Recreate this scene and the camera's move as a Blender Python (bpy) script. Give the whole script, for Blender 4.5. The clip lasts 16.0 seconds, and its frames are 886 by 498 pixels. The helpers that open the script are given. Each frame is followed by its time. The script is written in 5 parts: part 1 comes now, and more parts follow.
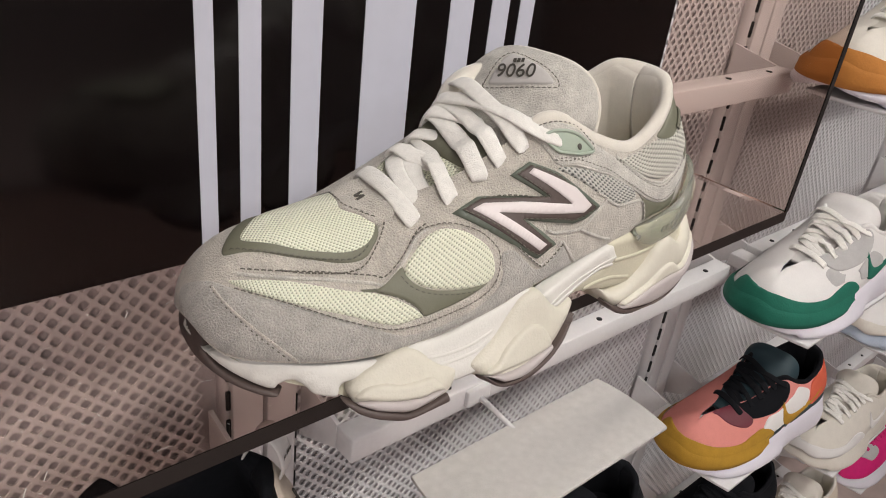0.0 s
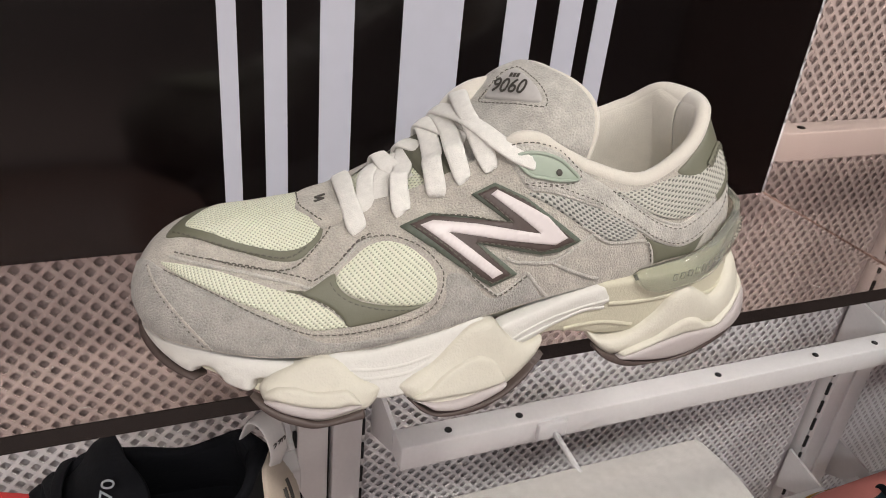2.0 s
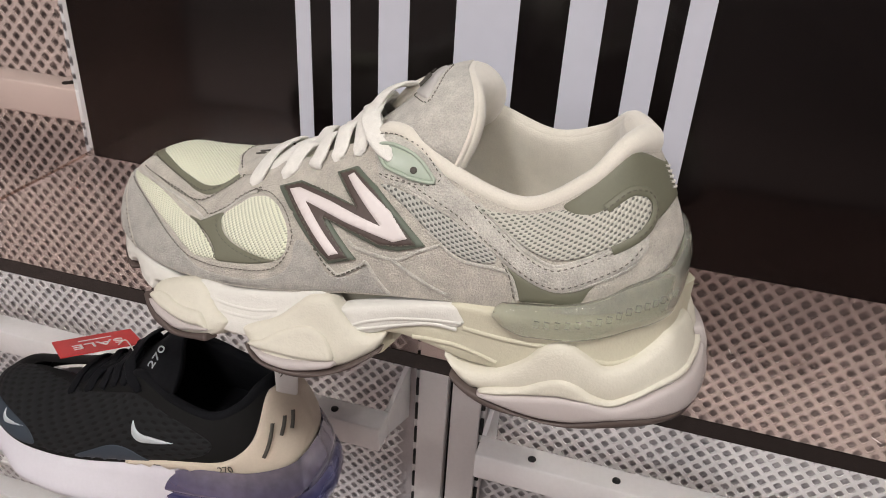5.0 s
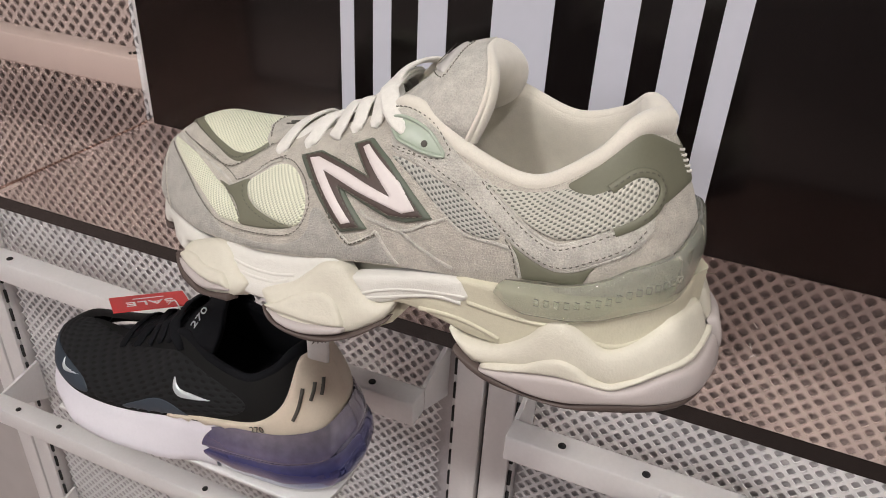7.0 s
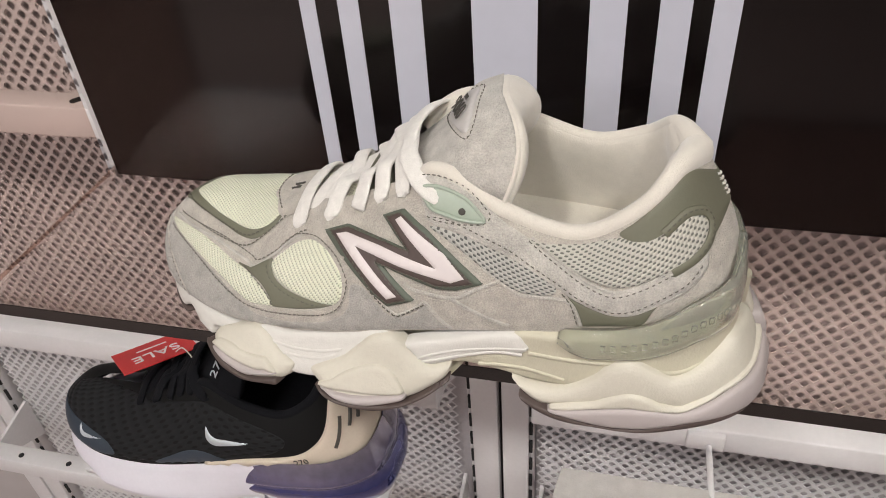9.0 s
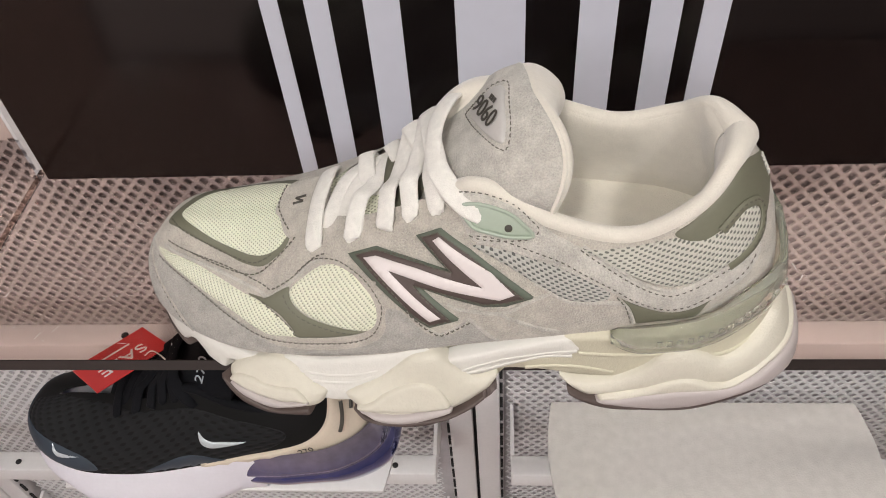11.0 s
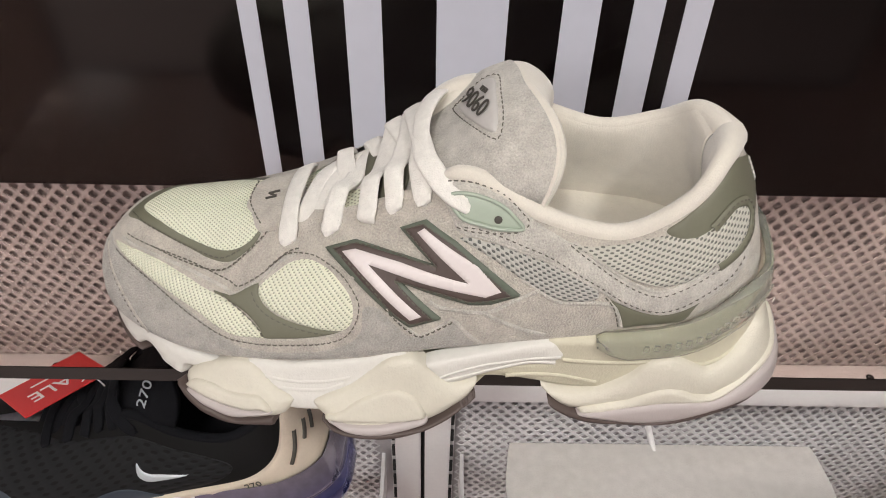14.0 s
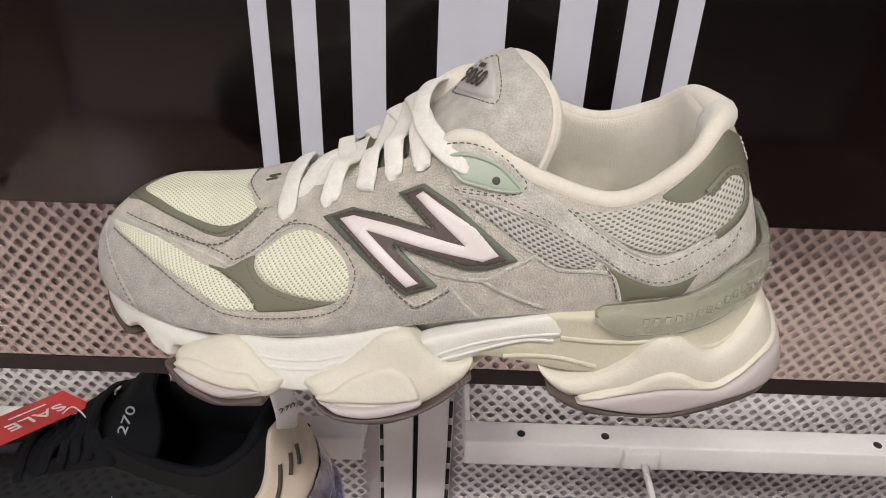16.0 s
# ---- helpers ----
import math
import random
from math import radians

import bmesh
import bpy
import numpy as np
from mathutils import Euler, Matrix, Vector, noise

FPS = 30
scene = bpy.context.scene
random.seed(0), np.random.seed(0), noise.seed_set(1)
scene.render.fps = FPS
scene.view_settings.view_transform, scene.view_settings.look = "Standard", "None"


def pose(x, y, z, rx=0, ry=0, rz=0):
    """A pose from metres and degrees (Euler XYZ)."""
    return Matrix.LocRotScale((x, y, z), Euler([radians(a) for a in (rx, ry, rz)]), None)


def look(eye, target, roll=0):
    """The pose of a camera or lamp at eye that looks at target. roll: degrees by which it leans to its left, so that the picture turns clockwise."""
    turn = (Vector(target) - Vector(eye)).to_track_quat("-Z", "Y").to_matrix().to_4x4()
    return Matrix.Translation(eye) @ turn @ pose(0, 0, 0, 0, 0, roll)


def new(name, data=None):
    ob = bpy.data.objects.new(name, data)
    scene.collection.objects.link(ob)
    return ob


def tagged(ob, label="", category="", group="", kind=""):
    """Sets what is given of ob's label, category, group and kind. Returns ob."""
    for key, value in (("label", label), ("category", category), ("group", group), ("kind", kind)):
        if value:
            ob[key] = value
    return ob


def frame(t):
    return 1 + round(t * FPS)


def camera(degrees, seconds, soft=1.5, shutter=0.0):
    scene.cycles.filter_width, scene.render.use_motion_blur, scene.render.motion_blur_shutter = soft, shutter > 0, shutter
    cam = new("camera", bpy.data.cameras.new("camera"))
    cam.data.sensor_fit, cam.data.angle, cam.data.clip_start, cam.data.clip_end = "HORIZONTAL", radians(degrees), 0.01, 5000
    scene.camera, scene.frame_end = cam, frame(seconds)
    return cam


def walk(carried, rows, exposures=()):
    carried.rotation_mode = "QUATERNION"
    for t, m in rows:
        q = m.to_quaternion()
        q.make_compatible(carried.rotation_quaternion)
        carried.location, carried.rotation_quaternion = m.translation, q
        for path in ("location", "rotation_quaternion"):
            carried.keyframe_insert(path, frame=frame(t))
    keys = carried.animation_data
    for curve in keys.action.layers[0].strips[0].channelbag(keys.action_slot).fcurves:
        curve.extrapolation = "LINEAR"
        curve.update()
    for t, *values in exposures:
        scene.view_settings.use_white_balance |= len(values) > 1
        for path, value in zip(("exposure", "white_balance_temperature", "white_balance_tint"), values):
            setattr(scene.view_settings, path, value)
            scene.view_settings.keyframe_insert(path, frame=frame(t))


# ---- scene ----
# ---- camera ----
cam = camera(60.8, 16.0, soft=1.0)
METRES, EYE, TILT, LEAN, TURN = 0.73, 1.472, 0.0, 0.0, -43.89
ROWS = [
    (0.0, 0.0, 0.0, 0.0, 3.48, -28.07, -6.56),
    (0.5, 0.0082, -0.0, -0.0014, 5.37, -28.19, -6.41),
    (1.0, 0.04, 0.0061, 0.0009, 9.26, -28.4, -6.05),
    (1.5, 0.0962, 0.0272, 0.0048, 15.05, -28.66, -5.71),
    (2.0, 0.1618, 0.0556, 0.0087, 22.38, -28.86, -5.29),
    (2.5, 0.2346, 0.0851, 0.0105, 30.11, -28.87, -4.74),
    (3.0, 0.3006, 0.1226, 0.0141, 38.08, -29.01, -4.08),
    (3.5, 0.3559, 0.1657, 0.0214, 45.15, -29.15, -3.5),
    (4.0, 0.3922, 0.2139, 0.0198, 51.37, -29.37, -3.12),
    (6.5, 0.4626, 0.3275, 0.013, 67.13, -30.66, -3.08),
    (7.0, 0.465, 0.3233, 0.0133, 67.5, -31.08, -2.71),
    (7.5, 0.4618, 0.3236, 0.0142, 66.77, -31.76, -1.85),
    (8.0, 0.4453, 0.3202, 0.0295, 64.69, -33.2, -0.19),
    (8.5, 0.4126, 0.306, 0.0585, 61.19, -35.68, 1.95),
    (9.0, 0.382, 0.2929, 0.0896, 57.31, -38.44, 3.73),
    (11.5, 0.2622, 0.2697, 0.1323, 45.1, -48.23, 2.74),
    (12.0, 0.2588, 0.2685, 0.1307, 44.6, -48.26, 2.0),
    (12.5, 0.2547, 0.2653, 0.1268, 44.34, -47.79, 1.21),
    (13.0, 0.2547, 0.2586, 0.1197, 44.17, -46.65, 0.4),
    (13.5, 0.2598, 0.251, 0.1074, 44.14, -44.95, -0.36),
    (14.0, 0.2667, 0.2399, 0.0904, 44.14, -42.48, -1.04),
    (14.5, 0.2771, 0.2269, 0.0662, 44.2, -39.74, -1.54),
    (15.0, 0.2884, 0.2139, 0.0463, 44.28, -37.0, -1.8),
    (15.5, 0.2995, 0.2085, 0.0304, 44.35, -34.53, -1.94),
    (16.0, 0.306, 0.2009, 0.0187, 44.48, -32.47, -2.02),
]
walk(cam, [(t, pose(0, 0, EYE, TILT, LEAN, TURN) @ pose(METRES * x, METRES * y, METRES * z, 90 + pitch, roll, yaw)) for t, x, y, z, yaw, pitch, roll in ROWS])

# ---- light: shop ceiling spots, plus added fill lamps ----
SHELF = 1.25  # height of the acrylic shelf
world = bpy.data.worlds.new("world")
scene.world = world
world.use_nodes = True
world.node_tree.nodes["Background"].inputs[0].default_value = (0.9, 0.95, 1.0, 1)
world.node_tree.nodes["Background"].inputs[1].default_value = 0.03


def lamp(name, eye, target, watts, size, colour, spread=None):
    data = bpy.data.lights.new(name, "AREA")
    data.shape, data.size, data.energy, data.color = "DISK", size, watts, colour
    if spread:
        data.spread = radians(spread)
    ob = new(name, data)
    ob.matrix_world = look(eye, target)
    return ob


lamp("spot_lamp_a", (-0.05, -0.95, 2.92), (0.25, 0.30, 1.2), 3.3, 0.2, (1.0, 0.94, 0.88), 80)
lamp("spot_lamp_b", (1.05, -0.85, 2.92), (0.45, 0.30, 1.1), 3.3, 0.2, (1.0, 0.95, 0.90), 80)
# Unseen spot, added to brighten the shoes further right.
lamp("spot_lamp_c", (2.1, -0.85, 2.92), (1.30, 0.30, 0.9), 3.6, 0.2, (1.0, 0.96, 0.92), 80)
# Unseen fills: one frontal, two for the floor mirrored in the black panel.
lamp("panel_lamp_a", (-0.2, -2.4, 2.95), (-0.2, -2.0, 0), 24, 1.6, (0.98, 0.97, 1.0))
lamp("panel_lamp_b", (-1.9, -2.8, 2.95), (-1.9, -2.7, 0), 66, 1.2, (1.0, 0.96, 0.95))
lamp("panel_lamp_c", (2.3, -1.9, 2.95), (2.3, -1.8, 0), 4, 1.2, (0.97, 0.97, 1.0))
scene.view_settings.exposure = -0.12


# ---- materials ----
def material(name, colour, rough=0.6, metal=0.0, vary=0.1, scale=60.0, bump=0.0, bump_scale=400.0, coat=0.0, sheen=0.0, relief=0.0006, gloss=0.5):
    """Principled surface with two scales of noise in colour and a fine relief."""
    m = bpy.data.materials.new(name)
    m.use_nodes = True
    nt = m.node_tree
    b = nt.nodes["Principled BSDF"]
    b.inputs["Roughness"].default_value, b.inputs["Metallic"].default_value = rough, metal
    b.inputs["Coat Weight"].default_value, b.inputs["Coat Roughness"].default_value = coat, 0.05
    b.inputs["Sheen Weight"].default_value = sheen
    b.inputs["Specular IOR Level"].default_value = gloss
    co = nt.nodes.new("ShaderNodeTexCoord")
    n1, n2 = nt.nodes.new("ShaderNodeTexNoise"), nt.nodes.new("ShaderNodeTexNoise")
    n1.inputs["Scale"].default_value, n2.inputs["Scale"].default_value = scale, scale * 9
    n1.inputs["Detail"].default_value, n2.inputs["Detail"].default_value = 4, 5
    mix = nt.nodes.new("ShaderNodeMath")
    mix.operation = "ADD"
    for n in (n1, n2):
        nt.links.new(co.outputs["Object"], n.inputs["Vector"])
    nt.links.new(n1.outputs["Fac"], mix.inputs[0])
    nt.links.new(n2.outputs["Fac"], mix.inputs[1])
    ramp = nt.nodes.new("ShaderNodeMapRange")
    ramp.inputs["From Min"].default_value, ramp.inputs["From Max"].default_value = 0.6, 1.4
    ramp.inputs["To Min"].default_value, ramp.inputs["To Max"].default_value = 1 - vary, 1 + vary
    nt.links.new(mix.outputs[0], ramp.inputs["Value"])
    mul = nt.nodes.new("ShaderNodeVectorMath")
    mul.operation = "SCALE"
    mul.inputs[0].default_value = colour
    nt.links.new(ramp.outputs[0], mul.inputs["Scale"])
    nt.links.new(mul.outputs[0], b.inputs["Base Color"])
    if bump:
        n3 = nt.nodes.new("ShaderNodeTexNoise")
        n3.inputs["Scale"].default_value, n3.inputs["Detail"].default_value = bump_scale, 3
        nt.links.new(co.outputs["Object"], n3.inputs["Vector"])
        bp = nt.nodes.new("ShaderNodeBump")
        bp.inputs["Strength"].default_value, bp.inputs["Distance"].default_value = min(bump, 1.0), relief
        nt.links.new(n3.outputs["Fac"], bp.inputs["Height"])
        nt.links.new(bp.outputs[0], b.inputs["Normal"])
    return m


def glassy(name, colour, rough, ior=1.45, transmission=1.0):
    m = bpy.data.materials.new(name)
    m.use_nodes = True
    b = m.node_tree.nodes["Principled BSDF"]
    b.inputs["Base Color"].default_value = (*colour, 1)
    b.inputs["Roughness"].default_value, b.inputs["IOR"].default_value = rough, ior
    b.inputs["Transmission Weight"].default_value = transmission
    return m


STEEL = material("white_powder_coat", (0.72, 0.71, 0.71), 0.45, vary=0.04, scale=25, bump=0.08, bump_scale=900)
SHEET = material("white_perforated_steel", (0.70, 0.69, 0.70), 0.5, vary=0.05, scale=12)
# Near-black fill for slots, holes and gaps: their shade put into the colour.
GAP_SHADE = material("gap_shade", (0.02, 0.02, 0.02), 0.9)
BACKING = material("grey_backing", (0.50, 0.48, 0.49), 0.9)
BLACK = material("black_acrylic", (0.0030, 0.0018, 0.0018), 0.15, vary=0.2, scale=8, gloss=0.52)
STRIPE = material("white_print", (0.58, 0.59, 0.67), 0.12, vary=0.03, scale=10)
EDGE = material("dark_acrylic_edge", (0.012, 0.009, 0.008), 0.15)
TINT = glassy("tinted_acrylic", (0.76, 0.62, 0.56), 0.02, 1.15)
SIDE_TINT = glassy("tinted_side_acrylic", (0.76, 0.62, 0.56), 0.02, 1.03)
FELT = material("speckled_felt", (0.55, 0.53, 0.505), 0.95, vary=0.12, scale=120, bump=0.5, bump_scale=700, sheen=0.3)
WHITE_FOAM = material("white_foam", (0.68, 0.665, 0.62), 0.55, vary=0.04, scale=40, bump=0.35, bump_scale=1100, relief=0.0007)


# ---- mesh helpers ----
def mesh_object(name, bm, mat, parent=None, label="", smooth=True):
    me = bpy.data.meshes.new(name)
    bm.normal_update()
    bm.to_mesh(me)
    bm.free()
    me.materials.append(mat)
    if smooth:
        me.polygons.foreach_set("use_smooth", [True] * len(me.polygons))
    ob = new(name, me)
    if parent is not None:
        ob.parent = parent
    if label:
        ob["label"] = label
    return ob


def part(name, bm, mat, parent, label="", smooth=True):
    return mesh_object(name, bm, mat, parent, label, smooth)


def empty(name, x, y, z, rz=0.0):
    ob = new(name)
    ob.empty_display_size = 0.02
    ob.matrix_world = pose(x, y, z, 0, 0, rz)
    return ob


def box(x0, x1, y0, y1, z0, z1, bevel=0.0, bm=None):
    bm = bm or bmesh.new()
    vs = [bm.verts.new((x, y, z)) for x in (x0, x1) for y in (y0, y1) for z in (z0, z1)]
    fs = [bm.faces.new([vs[i] for i in q]) for q in ((0, 1, 3, 2), (4, 6, 7, 5), (0, 4, 5, 1), (2, 3, 7, 6), (0, 2, 6, 4), (1, 5, 7, 3))]
    if bevel:
        es = list({e for f in fs for e in f.edges})
        bmesh.ops.bevel(bm, geom=es, offset=bevel, segments=2, profile=0.5, affect="EDGES")
    return bm


def grid_mesh(points, closed_u=False, closed_v=False, bm=None):
    """Quads over a grid of points [u][v]."""
    bm = bm or bmesh.new()
    vs = [[bm.verts.new(p) for p in row] for row in points]
    nu, nv = len(vs), len(vs[0])
    for i in range(nu if closed_u else nu - 1):
        for j in range(nv if closed_v else nv - 1):
            a, b, c, d = vs[i][j], vs[(i + 1) % nu][j], vs[(i + 1) % nu][(j + 1) % nv], vs[i][(j + 1) % nv]
            if len({a, b, c, d}) == 4:
                bm.faces.new((a, b, c, d))
    return bm


def thicken(points, normals, t):
    """Closed shell between a grid of points and the same grid moved along its normals."""
    pts = np.array(points)
    other = pts + np.array(normals) * t
    ring = [np.concatenate([pts[i], other[i][::-1]]) for i in range(len(pts))]
    bm = grid_mesh(ring, closed_v=True)
    bm.verts.ensure_lookup_table()
    n = len(ring[0])
    for base in (0, (len(ring) - 1) * n):
        for j in range(n // 2 - 1):
            bm.faces.new([bm.verts[base + k] for k in (j, j + 1, n - 2 - j, n - 1 - j)])
    bmesh.ops.recalc_face_normals(bm, faces=bm.faces)
    return bm


def sweep(path, width, thick, ups, bm=None, rounds=10):
    """A flat band or a cord: an oval section carried along a path, with its flat side facing ups."""
    path = np.array(path, float)
    rows = []
    n = len(path)
    for i in range(n):
        d = path[min(i + 1, n - 1)] - path[max(i - 1, 0)]
        d = d / (np.linalg.norm(d) + 1e-9)
        u = np.array(ups[i] if len(np.shape(ups)) > 1 else ups, float)
        side = np.cross(d, u)
        side /= np.linalg.norm(side) + 1e-9
        u = np.cross(side, d)
        w = width[i] if np.ndim(width) else width
        row = []
        for k in range(rounds):
            a = 2 * math.pi * k / rounds
            c, s = math.cos(a), math.sin(a)
            row.append(path[i] + side * (w / 2 * math.copysign(abs(c) ** 0.6, c)) + u * (thick / 2 * math.copysign(abs(s) ** 0.8, s)))
        rows.append(row)
    bm = grid_mesh(rows, closed_v=True, bm=bm)
    return bm


def prism(outline, z0, z1, bevel=0.0):
    """An outline in x, y raised from z0 to z1."""
    bm = bmesh.new()
    lo = [bm.verts.new((x, y, z0)) for x, y in outline]
    hi = [bm.verts.new((x, y, z1)) for x, y in outline]
    n = len(outline)
    bm.faces.new(lo[::-1])
    top = bm.faces.new(hi)
    for i in range(n):
        bm.faces.new((lo[i], lo[(i + 1) % n], hi[(i + 1) % n], hi[i]))
    if bevel:
        bmesh.ops.bevel(bm, geom=list(top.edges), offset=bevel, segments=2, profile=0.5, affect="EDGES")
    bmesh.ops.recalc_face_normals(bm, faces=bm.faces)
    return bm


# ---- shape tools ----
def crom(pts, n, closed=False):
    """Smooth curve through control points, n samples."""
    p = np.array(pts, float)
    m = len(p)
    out = []
    for k in range(n):
        u = k / n * m if closed else k / (n - 1) * (m - 1)
        i = min(int(u), m - 1 if closed else m - 2)
        f = u - i
        if closed:
            a, b, c, d = p[(i - 1) % m], p[i % m], p[(i + 1) % m], p[(i + 2) % m]
        else:
            a, b, c, d = p[max(i - 1, 0)], p[i], p[i + 1], p[min(i + 2, m - 1)]
        out.append(0.5 * (2 * b + (c - a) * f + (2 * a - 5 * b + 4 * c - d) * f * f + (3 * b - a - 3 * c + d) * f ** 3))
    return np.array(out)


def crom_at(p, u):
    """Value of a smooth curve at station u."""
    m = len(p)
    u = min(max(u, 0.0), m - 1.0)
    i = min(int(u), m - 2)
    f = u - i
    a, b, c, d = p[max(i - 1, 0)], p[i], p[i + 1], p[min(i + 2, m - 1)]
    return 0.5 * (2 * b + (c - a) * f + (2 * a - 5 * b + 4 * c - d) * f * f + (3 * b - a - 3 * c + d) * f ** 3)


class Last:
    """A shoe's shape: stations from the back of the heel (0) along the outer side to the toe tip (11) and back along the inner side (22)."""

    def __init__(self, foot, base, top, dome, middle):
        mirror = lambda rows: rows + [[r[0], 2 * c - r[1]] + list(r[2:]) for r, c in list(zip(rows, middle))[-2::-1]]
        self.foot = np.array(mirror([list(r) for r in foot]))
        self.base = np.array(mirror([list(r) for r in base]))
        self.top = np.array(mirror([list(r) for r in top]))
        self.dome = np.array(list(dome) + list(dome)[-2::-1])[:, None]
        for a in (self.foot, self.base, self.top):
            a[-1] = a[0]

    def outward(self, s):
        d = crom_at(self.foot, s + 0.05) - crom_at(self.foot, s - 0.05)
        if s < 0.05 or s > 21.95:
            return np.array([1.0, 0.0])
        n = np.array([d[1], -d[0]])
        return -n / np.linalg.norm(n) if n @ (crom_at(self.foot, s) - self.foot.mean(0)) < 0 else n / np.linalg.norm(n)

    def upper(self, s, v):
        s = s % 22
        b, t, d = crom_at(self.base, s), crom_at(self.top, s), float(crom_at(self.dome, s)[0])
        n = np.array([*self.outward(s), 0.0])
        h = t[2] - b[2]
        flat = b - t
        flat[2] = 0
        p1 = b + np.array([0, 0, h * (0.30 + 1.4 * max(0.0, d - 0.85))]) + n * 0.004 * (1 - 1.2 * d)
        p2 = t + d * (flat * (0.28 + 0.14 * d + 0.8 * max(0.0, d - 0.85))) + (1 - d) * (np.array([0, 0, -h * 0.35]) + n * 0.012)
        w = 1 - v
        return w ** 3 * b + 3 * w * w * v * p1 + 3 * w * v * v * p2 + v ** 3 * t

    def wall(self, s, h, out=0.0):
        s = s % 22
        lean = 0.34 * min(1.0, max(0.0, (6.8 - abs(s - 11)) / 2.3))
        rear = min(1.0, max(0.0, (2.4 - min(s, 22 - s)) / 1.6))
        flare = rear * float(np.interp(h, [0, 0.010, 0.020, 0.030, 0.042, 0.056], [0.0020, 0.0062, 0.0052, 0.0010, -0.0040, -0.0050]))
        fore = min(1.0, max(0.0, (6.7 - abs(s - 11)) / 0.6), max(0.0, (abs(s - 11) - 2.5) / 0.6))
        flare += 0.0042 * fore * min(1.0, max(0.0, (0.024 - h) / 0.018))
        f = crom_at(self.foot, s) + self.outward(s) * (out + flare - lean * max(h - 0.008, 0.0))
        return np.array([f[0], f[1], h])


# ---- the room behind the camera ----
ROOM_WALL = material("shop_wall_paint", (0.46, 0.43, 0.42), 0.8, vary=0.08, scale=2)
ROOM_FLOOR = material("shop_floor", (0.60, 0.48, 0.44), 0.4, vary=0.2, scale=2)
for name, dims in (("floor", (-3, 4, -4, 0.62, -0.1, 0)), ("wall_south", (-3, 4, -4.1, -4, 0, 3)), ("wall_west", (-3.1, -3, -4, 0.62, 0, 3)),
                   ("wall_east", (4, 4.1, -4, 0.62, 0, 3)), ("wall_north", (-3, 4, 0.52, 0.62, 0, 3)), ("ceiling", (-3, 4, -4, 0.62, 3, 3.1))):
    tagged(mesh_object(name, box(*dims), ROOM_FLOOR if name == "floor" else ROOM_WALL, smooth=False), "plain shop " + name.split("_")[0] + " that closes the room", name.split("_")[0], kind="structure")

# ---- perforated display wall with slotted uprights and rails ----
GAPS = [-0.4386, 0.2504, 0.9394, 1.6284, 2.3174]
UP_Y = 0.452


def perforated(x0, x1, z0, z1, y):
    """Steel sheet with staggered diamond holes."""
    a, b = 0.0136, 0.0150
    hx, hz, t = 0.0042, 0.0044, 0.0012
    outer = [(a / 2, 0), (a / 4, b / 4), (0, b / 2), (-a / 4, b / 4), (-a / 2, 0), (-a / 4, -b / 4), (0, -b / 2), (a / 4, -b / 4)]
    inner = [(hx, 0.0), (hx * 0.58, hz * 0.58), (0, hz), (-hx * 0.58, hz * 0.58), (-hx, 0), (-hx * 0.58, -hz * 0.58), (0, -hz), (hx * 0.58, -hz * 0.58)]
    vs, fs = [], []
    for j in range(int((z1 - z0) / (b / 2))):
        for i in range(int((x1 - x0) / a)):
            cx, cz = x0 + a * (i + 0.5 + 0.5 * (j % 2)), z0 + b / 2 * (j + 1)
            k = len(vs)
            vs += [(cx + p, y, cz + q) for p, q in outer] + [(cx + p, y, cz + q) for p, q in inner] + [(cx + p, y + t, cz + q) for p, q in inner]
            for e in range(8):
                f = (e + 1) % 8
                fs += [(k + e, k + 8 + e, k + 8 + f, k + f), (k + 8 + e, k + 16 + e, k + 16 + f, k + 8 + f)]
    me = bpy.data.meshes.new("perforated_panel")
    me.from_pydata(vs, [], fs)
    me.materials.append(SHEET)
    return me


def upright(gx):
    up = empty("wall_upright", gx, UP_Y, 0.3)
    tagged(up, "white slotted steel upright between perforated wall panels", "upright", "slotted uprights of the display wall", "structure")
    for s in (-1, 1):
        x0, x1 = sorted((s * 0.0022, s * 0.0300))
        part("post", box(x0, x1, 0, 0.03, 0, 2.0, 0.0012), STEEL, up)
        # Slots are solid blocks; the near-black colour stands for the shade inside.
        bm = bmesh.new()
        for k in range(66):
            z = 0.02 + k * 0.030
            x0, x1 = sorted((s * 0.0302, s * 0.0336))
            box(x0, x1, 0.0035, 0.012, z, z + 0.019, bm=bm)
        part("slot_row", bm, GAP_SHADE, up, "row of slots, their shade drawn as near-black blocks")
        x0, x1 = sorted((s * 0.0300, s * 0.0345))
        part("return_strip", box(x0, x1, 0.006, 0.03, 0, 2.0), STEEL, up)
    # A block fills the gap, near-black in place of shade.
    part("gap", box(-0.0021, 0.0021, 0.012, 0.03, 0, 2.0), GAP_SHADE, up, "gap between the posts, its shade drawn as a near-black block")
    return up


for gx in GAPS:
    upright(gx)
for a, b in zip(GAPS, GAPS[1:]):
    ob = new("perforated_panel", perforated(a + 0.036, b - 0.046, 0.32, 2.28, 0.468))
    tagged(ob, "white steel wall panel with diamond perforations", "panel", "perforated wall panels", "structure")
    tagged(mesh_object("panel_backing", box(a + 0.034, b - 0.034, 0.4735, 0.4835, 0.3, 2.3), BACKING, smooth=False), "grey backing behind the perforated panel", "backing", kind="structure")

LEVELS = [SHELF + 0.040, SHELF - 0.222, SHELF - 0.470, SHELF - 0.72, SHELF - 0.97]


